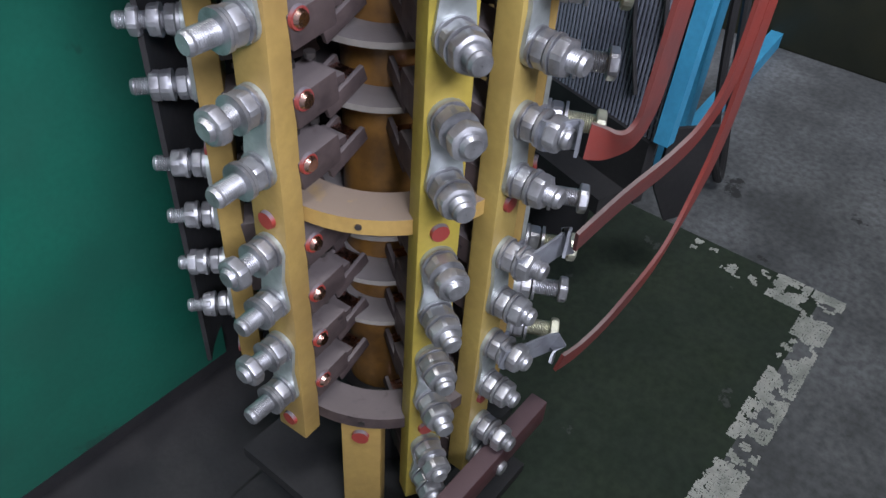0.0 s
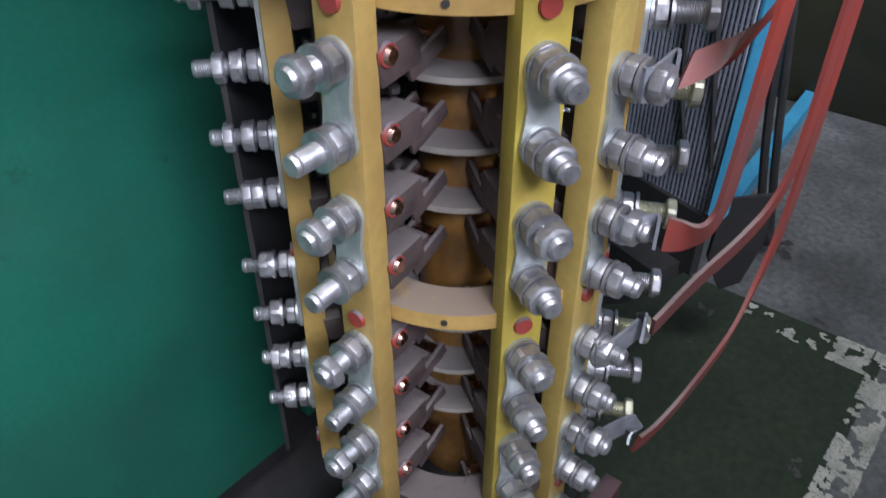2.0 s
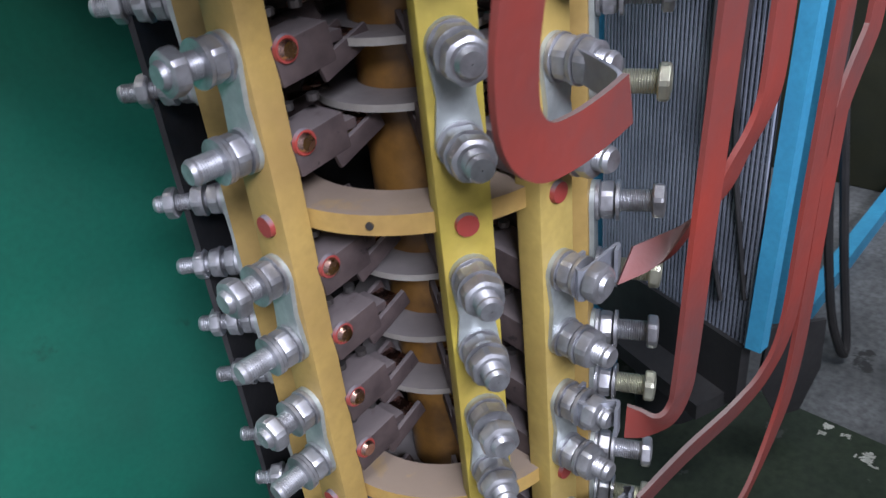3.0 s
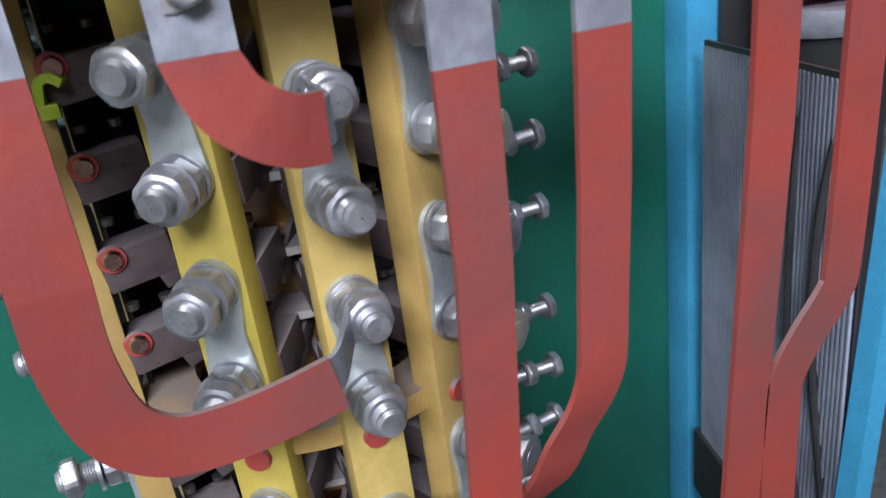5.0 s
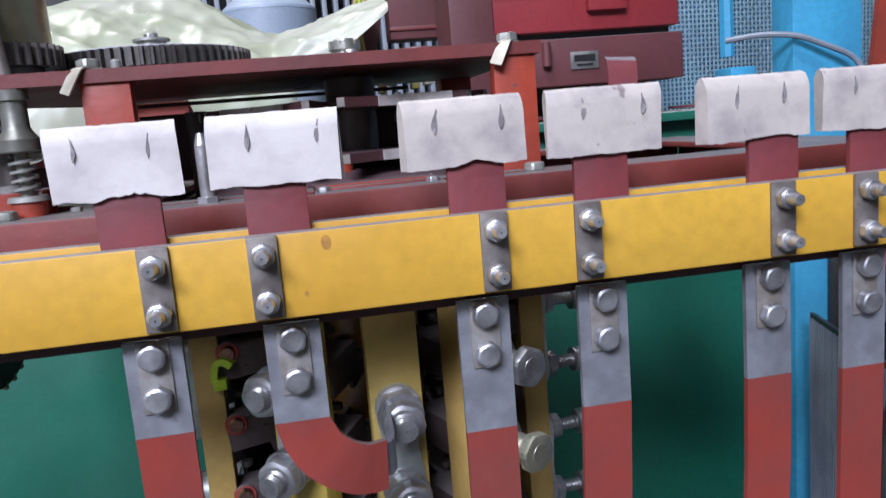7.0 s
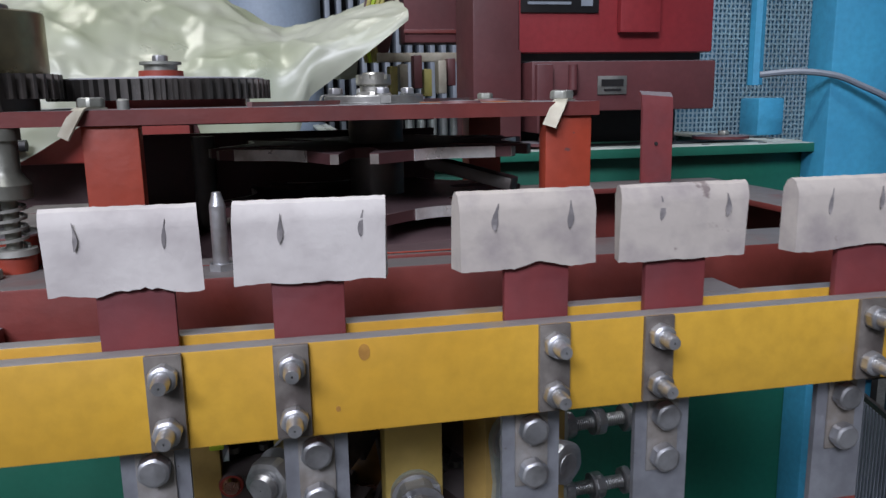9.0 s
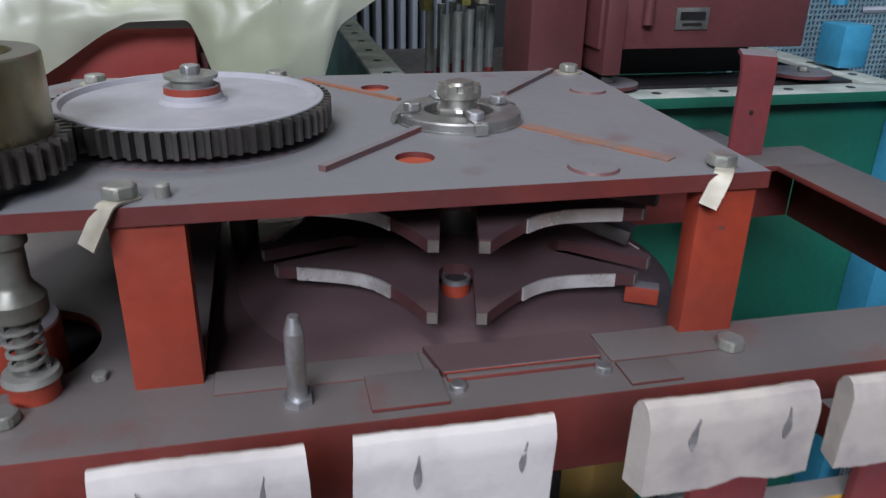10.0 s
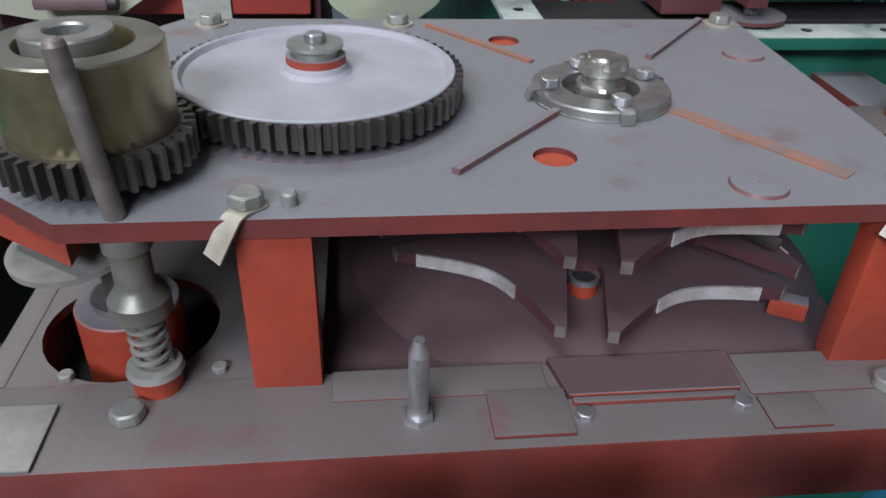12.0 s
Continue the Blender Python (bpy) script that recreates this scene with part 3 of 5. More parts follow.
BUS_X = (0.0855, 0.1640, 0.2795, 0.3570, 0.4725, 0.5440)
PAINT_Z = (1.205, 1.202, 1.178, 1.183, 1.185, 1.182)
CLAMP_X = (0.097, 0.154, 0.2842, 0.3412, 0.4685, 0.5265)
YB = 0.379
BUS_LINES = (
    [(0.0850, YB + 0.003, 1.12), (0.0838, YB + 0.009, 1.081), (0.0908, YB + 0.014, 1.0445), (0.1103, YB + 0.017, 1.0245), (0.1385, 0.398, 1.0195), (0.1695, 0.399, 1.0215), (0.197, 0.400, 1.026)],
    [(0.1665, YB, 1.193), (0.1725, YB, 1.181), (0.183, YB, 1.171), (0.195, 0.381, 1.1645), (0.204, 0.384, 1.1625), (0.212, 0.387, 1.162)],
    [(0.2785, YB, 1.08), (0.270, YB + 0.004, 0.90), (0.266, YB + 0.007, 0.785), (0.265, YB + 0.010, 0.752), (0.255, YB + 0.015, 0.735), (0.246, YB + 0.028, 0.729), (0.238, YB + 0.042, 0.729)],
    [(0.3540, YB, 1.10), (0.3500, YB, 1.04), (0.3475, YB, 1.000), (0.3445, YB + 0.001, 0.982), (0.338, YB + 0.004, 0.964), (0.327, YB + 0.010, 0.942), (0.316, YB + 0.018, 0.912), (0.300, YB + 0.038, 0.876), (0.262, YB + 0.062, 0.862)],
    [(0.4715, YB, 1.12), (0.463, YB, 0.97), (0.456, YB, 0.85), (0.449, YB, 0.73), (0.433, YB + 0.008, 0.672), (0.398, YB + 0.020, 0.640), (0.334, YB + 0.036, 0.617), (0.272, YB + 0.047, 0.596)],
    [(0.5420, YB, 1.08), (0.5385, YB, 1.000), (0.533, YB, 0.982), (0.510, YB, 0.955), (0.495, YB, 0.932), (0.4905, YB, 0.905), (0.489, YB, 0.75), (0.482, YB, 0.64), (0.458, YB + 0.004, 0.560), (0.416, YB + 0.009, 0.497), (0.370, YB + 0.024, 0.437), (0.322, YB + 0.035, 0.412), (0.288, YB + 0.042, 0.410)],
)
LUGS = ((0.197, 0.400, 1.026, 1.031), (0.212, 0.387, 1.162, 1.164), (0.236, 0.421, 0.729, 0.727), (0.262, 0.441, 0.862, 0.860), (0.270, 0.427, 0.595, 0.578), (0.286, 0.423, 0.411, 0.449))


def busbar(n):
    x, zp, line = BUS_X[n], PAINT_Z[n], BUS_LINES[n]
    bar = thing("busbar", ("flat red busbar bent into a hook, with bare grey end", "short flat red busbar curving to a stud, with bare grey end", "long flat red busbar with bare grey end",
                           "flat red busbar with a kink and bare grey end", "long flat red busbar with bare grey end", "long flat red busbar with a kink and bare grey end")[n], "busbar", "busbars under the beam")
    bm = B()
    ribbon(bm, [(x, YB, 1.262), (x, YB, zp)], [(1, 0, 0)] * 2, 0.0325, 0.004)
    part("bare_end", bm, GREY_STEEL, bar, "bare grey aluminium end")
    pts = [(x, YB, zp - 0.0001)] + glide(line, 7)
    flat = n != 3
    sides = []
    for i in range(len(pts)):
        t = Vector(pts[min(i + 1, len(pts) - 1)]) - Vector(pts[max(i - 1, 0)])
        sides.append(t.cross(Vector((0, 1, 0))) if flat else Vector((1, 0.0, 0.0)) if t.normalized().z < -0.72 else Vector((0.5, 0, 0.6)))
    if n > 3:
        sides = [Vector((0.25, 0.15, -0.95)) if p[2] < 0.66 and abs(v.normalized().x) < 0.9 else v for p, v in zip(pts, sides)]
    soft = [sum((sides[j].normalized() for j in range(max(0, i - 4), min(len(sides), i + 5))), Vector()) for i in range(len(sides))]
    sides = [Vector((1, 0, 0))] + soft[1:]
    bm = B()
    ribbon(bm, pts, sides, 0.0325, 0.0042, [i for i in range(len(pts)) if n < 2 or pts[i][2] > 0.67])
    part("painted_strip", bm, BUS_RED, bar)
    bm = B()
    box(bm, (x, YB - 0.0028, 1.2405), (0.0185, 0.0016, 0.0425), None, 0.0005)
    part("washer_plate", bm, RUST, bar, "rust-stained washer plate")
    for k, z in enumerate((1.2535, 1.2285)):
        shared("bolt_head", HEAD12, bar, pose(x, YB - 0.0038, z, 90, 0, 0) @ Matrix.Rotation(0.4 + n + 2.1 * k, 4, "Z"))
    # lug that joins the strip to its stud
    lx, ly, lz, sz = LUGS[n]
    bm = B()
    pts = glide([(lx - 0.006, ly + 0.0042, lz), (lx + 0.006, ly + 0.012, (lz + sz) / 2), (0.222, 0.452, sz), (0.232, 0.4665, sz), (0.246, 0.468, sz)], 5)
    ribbon(bm, pts, [(0, 0, 1)] * len(pts), 0.022 if n < 2 else 0.028, 0.003)
    part("lug", bm, GREY_STEEL, bar, "bare grey connecting lug")
    return bar


def strap(n):
    """The upper end of a busbar, between the two beams, its clamp plate and two bolts."""
    x = BUS_X[n]
    st = thing("busbar_strap", "red painted busbar end clamped between the beams", "busbar", "busbar ends over the beam")
    bm = B()
    box(bm, (x, 0.371, 1.312), (0.0345, 0.0045, 0.088), None, 0.0008)
    part("strap_bar", bm, STRAP_RED, st)
    bm = B()
    c = CLAMP_X[n]
    box(bm, (c, 0.3545, 1.2945), (0.0165, 0.003, 0.046), None, 0.0008)
    part("clamp_plate", bm, CLAMP, st)
    for z in (1.3075, 1.2815):
        w = pose(c, 0.353, z, 90, 0, 0)
        shared("nut", NUT10, st, w @ Matrix.Rotation(n * 1.1 + z * 50, 4, "Z"))
        shared("bolt_end", STUD8, st, w @ Matrix.Translation((0, 0, -0.001)))


def card_tag(x0, x1, n):
    """A stiff white card folded over the strap's end, with two thumbed slits and a frayed lower edge."""
    tag = thing("card_tag", ("white card tag with faint pencil marks", "white card tag with grey smears", "dirty white card tag with grey smears", "white card tag with dark slit marks", "dirty white card tag", "dirty white card tag")[n],
                "tag", "card tags")
    bm = B()
    w, h, d = x1 - x0, 0.0400, 0.0055
    cols = 26
    r = random.Random(n)
    prof = [(-d, -h), (-d, -h * 0.6), (-d * 1.1, -h * 0.25), (-d, -0.006), (-d * 0.55, -0.0015), (0, 0), (d * 0.55, -0.0015), (d, -0.006), (d, -h * 0.5), (d, -h)]
    rings = []
    for i in range(cols + 1):
        u = i / cols
        torn = 0.004 * max(0, 1 - abs(x0 + w * u - BUS_X[n]) / 0.016) if n in (0, 2, 4) else 0
        sag = (0.0016 * noise.noise((u * 5, n * 7.3, 0)) + r.uniform(-0.0003, 0.0003) + torn * r.uniform(0.4, 1.0), r.uniform(-0.0005, 0.0005))
        rings.append([bm.verts.new((x0 + w * u + (0.0012 * (k - 4) / 4 * (1 if n % 2 else -1)), 0.371 + y + 0.0006 * math.sin(u * 5 + n), 1.384 + z + (sag[0] if z < -h * 0.9 else sag[1] * 0.4)))
                      for k, (y, z) in enumerate(prof)])
    for a, c in zip(rings, rings[1:]):
        for k in range(len(prof)):
            bm.faces.new((a[k], a[(k + 1) % len(prof)], c[(k + 1) % len(prof)], c[k]))
    bm.faces.new(rings[0]), bm.faces.new(rings[-1][::-1])
    part("card", bm, CARD if n < 2 else CARD_DIRTY, tag)
    for u in ((0.20, 0.78), (0.29, 0.83), (0.27, 0.80), (0.28, 0.80), (0.30, 0.74), (0.3, 0.76))[n]:
        bm = B()
        xx = x0 + w * u
        bend, tall, wide = r.uniform(-0.0016, 0.0016), r.uniform(0.011, 0.0145), (0.0010, 0.0014, 0.0017, 0.0017, 0.0014, 0.0011)[n]
        left, right = [], []
        for k in range(11):
            f = k / 10
            mid = xx + bend * math.sin(2.4 * f) + 0.0009 * (1 - f)
            half = wide * (0.12 + 0.88 * math.sin(math.pi * f ** 1.7)) * (1 + 0.15 * noise.noise((f * 6, n * 3.1, u * 9)))
            left.append((mid - half, 1.378 - tall * f))
            right.append((mid + half, 1.378 - tall * f))
        prism(bm, left + right[::-1], 0.0, 0.0005, Matrix.Translation((0, 0.36495, 0)) @ Matrix.Rotation(radians(90), 4, "X"))
        part("slit", bm, SMEAR, tag, "dark slit in the card")


SMEAR = surf("graphite_smear", (0.17, 0.16, 0.165), 0.8, second=(0.32, 0.30, 0.30), scale=160)
for n in range(6):
    busbar(n)
    strap(n)
for n, (x0, x1) in enumerate(((0.048, 0.1155), (0.131, 0.2025), (0.238, 0.309), (0.324, 0.3965), (0.4245, 0.4945), (0.505, 0.575))):
    card_tag(x0, x1, n)

# ---- drive frame and gear plate ----
FZ = 1.330
frame_ob = thing("drive_frame", "red oxide welded steel frame under grey dust", "machine frame")
for c, s in (((0.2815, 0.4795, FZ - 0.0225), (0.747, 0.055, 0.045)), ((0.2815, 0.805, FZ - 0.003), (0.747, 0.06, 0.006)), ((0.2785, 0.832, FZ - 0.0410), (0.741, 0.006, 0.070)),
             ((0.62, 0.641, FZ - 0.003), (0.07, 0.268, 0.006)), ((0.652, 0.668, FZ - 0.0410), (0.006, 0.322, 0.070)), ((-0.0855, 0.641, FZ - 0.0225), (0.013, 0.268, 0.045))):
    bm = B()
    box(bm, c, s, None, 0.0015)
    part("frame_member", bm, FRAME_RED, frame_ob)
# dark strip added along the frame in place of the beams' shadow
bm = B()
box(bm, (0.40, 0.398, 1.264), (1.5, 0.022, 0.013), None, 0.001)
part("beam_shadow_strip", bm, MAROON, frame_ob, "dark maroon strip added for the shadow under the beams")
for x in (0.06, 0.25, 0.60):
    bm = B()
    box(bm, (x, 0.90, FZ - 0.03), (0.06, 0.13, 0.03), None, 0.002)
    part("bracket", bm, RED, frame_ob)
for x in (-0.02, 0.41, 0.60):
    bm = B()
    box(bm, (x, 0.4185, 1.300), (0.04, 0.066, 0.02), None, 0.002)
    part("bracket", bm, RED, frame_ob)
bm = B()
box(bm, (0.2175, 0.641, 1.314), (0.295, 0.268, 0.012))
part("inner_plate", bm, MAROON, frame_ob)
# black puts the deep shadow beside the drum into the pit floor's colour
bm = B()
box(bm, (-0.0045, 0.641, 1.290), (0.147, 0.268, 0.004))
part("pit_floor", bm, BLACK, frame_ob, "pit floor painted black for the shadow under the deck plate")
# raised sheets along the front member, with a notch between them
for x0, x1, y0, y1, h in ((0.076, 0.180, 0.486, 0.5069, 0.0008), (0.279, 0.345, 0.478, 0.5069, 0.0008), (0.149, 0.187, 0.4575, 0.487, 0.0022), (0.280, 0.309, 0.4550, 0.476, 0.0016), (-0.0915, -0.049, 0.4525, 0.492, 0.002)):
    bm = B()
    box(bm, ((x0 + x1) / 2, (y0 + y1) / 2, FZ + h / 2), (x1 - x0, y1 - y0, h), None, 0.0006)
    part("cover_sheet", bm, CAM_GREY if x0 < 0 else FRAME_RED, frame_ob)
# maroon, darker than the frame, puts the shade on this side into paint
bm = B()
prism(bm, [(0.188, 0.481), (0.2745, 0.4815), (0.277, 0.507), (0.183, 0.507)], FZ - 0.001, FZ + 0.0034)
tongue = part("notch_tongue", bm, MAROON, frame_ob)
bm = B()
box(bm, (0.2312, 0.4808, FZ + 0.0029), (0.085, 0.0010, 0.0009))
part("red_edge", bm, ORANGE, tongue, "bare red paint along the edge")
bm = B()
box(bm, (0.2312, 0.4782, FZ + 0.0006), (0.083, 0.0045, 0.0034), None, 0.0012)
part("lip", bm, FRAME_RED, tongue)
bm = B()
lathe(bm, [(0.02, 1.318), (0.148, 1.318), (0.148, 1.3195), (0.132, 1.3265), (0.118, 1.331), (0.100, 1.335), (0.080, 1.3385), (0.02, 1.342)], Matrix.Translation((0.2307, 0.6315, 0)), 72)
part("dished_plate", bm, MAROON, frame_ob)
for x, y, z in ((-0.016, 0.483, FZ), (0.350, 0.480, FZ)):
    shared("bolt_head", HEAD_OLIVE, frame_ob, pose(x, y, z, 0, 0, 20 + 300 * x))
for x, y in ((0.1935, 0.4695), (0.2715, 0.4715), (0.0205, 0.5135), (-0.052, 0.512)):
    shared("bolt_head", HEAD7 if y < 0.507 else HEAD6, frame_ob, pose(x, y, FZ - 0.0006, 0, 0, 900 * x))
bm = B()
ribbon(bm, [(0.572, 0.812, FZ), (0.571, 0.812, 1.414), (0.572, 0.816, 1.426), (0.573, 0.823, 1.430)], [(1, 0, 0)] * 4, 0.037, 0.004)
tab = part("upright_tab", bm, STRAP_RED, frame_ob)
bm = B()
rod(bm, (0.570, 0.809, 1.374), (0.570, 0.8125, 1.374), 0.0022, 12)
part("tab_hole", bm, BLACK, tab)

bm = B()
rod(bm, (0.1157, 0.4735, FZ), (0.1157, 0.4735, FZ + 0.039), 0.0048, 20)
rod(bm, (0.1157, 0.4735, FZ + 0.039), (0.1157, 0.4735, FZ + 0.047), 0.0048, 20, 0.0026)
rod(bm, (0.1157, 0.4735, FZ), (0.1157, 0.4735, FZ + 0.004), 0.0075, 6)
solid("guide_pin", bm, STEEL, "bright steel guide pin standing on the frame", "pin")

PZ, PT = 1.4256, 0.0092
OUT = [(-0.031, 0.4955), (0.366, 0.4955), (0.374, 0.776), (-0.030, 0.778), (-0.088, 0.70), (-0.072, 0.530)]


def pierced(outline, holes, z0, z1):
    """A flat plate with round holes through it."""
    bm = B()
    loops = [outline] + [[(x + r * math.cos(2 * math.pi * k / 28), y + r * math.sin(2 * math.pi * k / 28)) for k in range(28)] for x, y, r in holes]
    edges, tops = [], []
    for loop in loops:
        vs = [bm.verts.new((x, y, z1)) for x, y in loop]
        tops.append(vs)
        edges += [bm.edges.new((vs[i], vs[(i + 1) % len(vs)])) for i in range(len(vs))]
    made = bmesh.ops.triangle_fill(bm, use_beauty=True, edges=edges)
    faces = [f for f in made["geom"] if isinstance(f, bmesh.types.BMFace)]
    lower = bmesh.ops.duplicate(bm, geom=faces)
    down = [v for v in lower["geom"] if isinstance(v, bmesh.types.BMVert)]
    for v in down:
        v.co.z = z0
    find = {(round(v.co.x, 6), round(v.co.y, 6)): v for v in down}
    for vs in tops:
        for i in range(len(vs)):
            a, c = vs[i], vs[(i + 1) % len(vs)]
            bm.faces.new((a, c, find[(round(c.co.x, 6), round(c.co.y, 6))], find[(round(a.co.x, 6), round(a.co.y, 6))]))
    return bm


DRUM_X, DRUM_Y = -0.030, 0.552
part("deck_plate", pierced([(-0.079, 0.507), (0.070, 0.507), (0.070, 0.775), (-0.079, 0.775)], ((DRUM_X, DRUM_Y, 0.0445),), FZ - 0.006, FZ - 0.0006), FRAME_RED, frame_ob, "dusty deck plate with a round opening")
plate = thing("gear_plate", "dusty grey-red steel plate on posts carrying the gears", "machine plate")
for x, y in ((0.1865, 0.5485), (0.1905, 0.727)):
    bm = B()
    rod(bm, (x, y, PZ - 0.0080), (x, y, PZ - 0.0028), 0.0104, 28)
    part("hole_plug", bm, HOLE_ORANGE, plate, "orange-red plug at the bottom of the hole")
bm = B()
lathe(bm, [(0.060, PZ), (0.0768, PZ), (0.0768, PZ + 0.0003), (0.060, PZ + 0.0003)], Matrix.Translation((0.070, 0.622, 0)), 64)
part("bare_ring", bm, RIB, plate, "dusty red ring under the gear")
part("plate", pierced(OUT, ((0.1865, 0.5485, 0.0108), (0.1905, 0.727, 0.0105)), PZ - PT, PZ), RED, plate)
bm = B()
prism(bm, [(-0.070, 0.5285), (-0.030, 0.5005), (-0.030, 0.520), (-0.068, 0.545)], PZ - 0.024, PZ - PT - 0.0005)
part("under_plate", bm, ORANGE, plate)
for x, y, d in ((0.055, 0.5055, 0.014), (0.3455, 0.5055, 0.014), (-0.002, 0.758, 0.03), (0.352, 0.758, 0.03)):
    bm = B()
    box(bm, (x, y, (FZ - 0.001 + PZ - PT) / 2), (0.0325, d, PZ - PT - FZ + 0.001), None, 0.001)
    part("post", bm, ORANGE, plate, "orange-red painted post")
for x, y in ((0.0445, 0.5065), (0.343, 0.5065), (-0.0095, 0.764), (0.120, 0.764), (0.358, 0.764)):
    shared("bolt_head", HEAD_OLIVE, plate, pose(x, y, PZ + 0.0014, 0, 0, 2000 * x))
    bm = B()
    if y < 0.6:
        ribbon(bm, glide([(x + 0.006, y + 0.002, PZ + 0.001), (x, y - 0.004, PZ + 0.001), (x - 0.004, y - 0.0100, PZ + 0.0010), (x - 0.0070, y - 0.0128, PZ - 0.0030), (x - 0.0140, y - 0.0155, PZ - 0.0160)], 5),
               [(0.80, -0.5, 0)] * 21, 0.0095, 0.0011)
    else:
        rod(bm, (x, y, PZ), (x, y, PZ + 0.0014), 0.011, 16)
    part("lock_tab", bm, TAB, plate, "bent tan lock tab")
bm = B()
rod(bm, (0.0623, 0.5075, PZ), (0.0623, 0.5075, PZ + 0.0055), 0.0036, 16)
rod(bm, (0.0623, 0.5075, PZ + 0.0055), (0.0623, 0.5075, PZ + 0.0065), 0.0036, 16, 0.0026)
part("dowel", bm, CAM_GREY, plate)
for x, y in ((0.2745, 0.5150), (0.3465, 0.695)):
    bm = B()
    lathe(bm, [(0.0005, PZ), (0.0138, PZ), (0.0130, PZ + 0.0016), (0.0005, PZ + 0.0022)], Matrix.Translation((x, y, 0)), 28)
    part("plug_cap", bm, RED, plate)
for a, c, stuff, h in (((0.136, 0.532), (0.199, 0.601), RIB, 0.0032), ((0.266, 0.604), (0.323, 0.522), RUSTY_WELD, 0.0008), ((0.141, 0.760), (0.201, 0.682), RUSTY_WELD, 0.0020), ((0.279, 0.688), (0.345, 0.770), RIB, 0.0032)):
    bm = B()
    ribbon(bm, [(*a, PZ + h / 2), (*c, PZ + h / 2)], [(c[1] - a[1], a[0] - c[0], 0)] * 2, 0.0100 if h < 0.001 else 0.0046, h)
    part("weld_rib", bm, stuff, plate)


# ---- gears ----
def toothed(bm, r, teeth, depth, z0, z1, hole):
    """A spur gear ring with trapezoid teeth, open in the middle."""
    out = []
    for k in range(teeth):
        for du, rr in ((0.0, r - depth), (0.22, r - depth), (0.36, r), (0.64, r), (0.78, r - depth)):
            a = 2 * math.pi * (k + du) / teeth
            out.append((rr * math.cos(a), rr * math.sin(a)))
    n = len(out)
    rows = [[bm.verts.new((x, y, z)) for x, y in out] for z in (z0, z1)]
    inner = [[bm.verts.new((x * hole / math.hypot(x, y), y * hole / math.hypot(x, y), z)) for x, y in out] for z in (z0, z1)]
    for i in range(n):
        j = (i + 1) % n
        bm.faces.new((rows[0][i], rows[0][j], rows[1][j], rows[1][i]))
        bm.faces.new((rows[1][i], rows[1][j], inner[1][j], inner[1][i]))
        bm.faces.new((rows[0][j], rows[0][i], inner[0][i], inner[0][j]))
        bm.faces.new((inner[0][j], inner[0][i], inner[1][i], inner[1][j]))


GX, GY = 0.070, 0.622
gear = thing("large_gear", "large spur gear with dusty pale grey face and dark teeth", "gear", m=pose(GX, GY, 0))
bm = B()
toothed(bm, 0.0790, 64, 0.0038, 1.4312, 1.4450, 0.0735)
part("tooth_ring", bm, DARK_STEEL, gear, smooth=0)
bm = B()
lathe(bm, [(0.012, 1.4325), (0.0745, 1.4325), (0.0748, 1.4457), (0.0742, 1.4462), (0.0714, 1.4462), (0.0696, 1.4432), (0.012, 1.4435)], None, 80)
part("web", bm, PALE, gear, "pale grey dusty web")
bm = B()
lathe(bm, [(0.003, 1.4434), (0.0195, 1.4434), (0.0172, 1.4455), (0.0165, 1.4485), (0.003, 1.4485)], None, 36)
part("hub", bm, PALE, gear)
bm = B()
lathe(bm, [(0.003, 1.4485), (0.0160, 1.4485), (0.0158, 1.4525), (0.003, 1.4525)], None, 36)
part("red_band", bm, ORANGE, gear)
bm = B()
lathe(bm, [(0.003, 1.4525), (0.0120, 1.4525), (0.0120, 1.457), (0.0150, 1.457), (0.0150, 1.4590), (0.003, 1.4590)], None, 36)
part("hub_washer", bm, OLIVE_STEEL, gear)
shared("bolt_head", HEAD8, gear, pose(0, 0, 1.4590, 0, 0, 15))
bm = B()
rod(bm, (0, 0, 1.4260), (0, 0, 1.4325), 0.06, 40)
part("spacer", bm, RED_BAR, gear)

PX, PY = -0.0225, 0.5425
pinion = thing("pinion_drum", "pinion gear under a brassy turned drum", "gear", m=pose(PX, PY, 0))
bm = B()
toothed(bm, 0.0425, 35, 0.0050, 1.4330, 1.4480, 0.030)
part("tooth_ring", bm, DARK_STEEL, pinion, smooth=0)
bm = B()
lathe(bm, [(0.0200, 1.447), (0.0350, 1.447), (0.0357, 1.4505), (0.0357, 1.4845), (0.0350, 1.4855), (0.0240, 1.4855), (0.0235, 1.4845), (0.0235, 1.456), (0.0200, 1.456)], None, 64)
part("drum", bm, BRASSY, pinion, "turned brassy steel drum")
bm = B()
lathe(bm, [(0.0085, 1.455), (0.0185, 1.455), (0.0185, 1.4895), (0.0178, 1.4905), (0.0095, 1.4905), (0.0085, 1.4895)], Matrix.Translation((-0.002, -0.001, 0)), 48)
part("hub", bm, PALE_STEEL, pinion)
bm = B()
lathe(bm, [(0.0005, 1.4255), (0.028, 1.4255), (0.028, 1.45), (0.0005, 1.45)], None, 32)
part("spacer", bm, DARK_STEEL, pinion)
bm = B()
rod(bm, (-0.0075, 0.5005, PZ), (-0.0152, 0.5018, 1.4965), 0.0046, 20)
rod(bm, (-0.0152, 0.5018, 1.4965), (-0.0154, 0.5018, 1.4985), 0.0046, 20, 0.0036)
rod(bm, (-0.0154, 0.5018, 1.4985), (-0.0155, 0.5018, 1.4997), 0.0036, 20, 0.0015)
solid("leaning_pin", bm, CLAMP, "dull steel pin leaning against the drum", "pin")

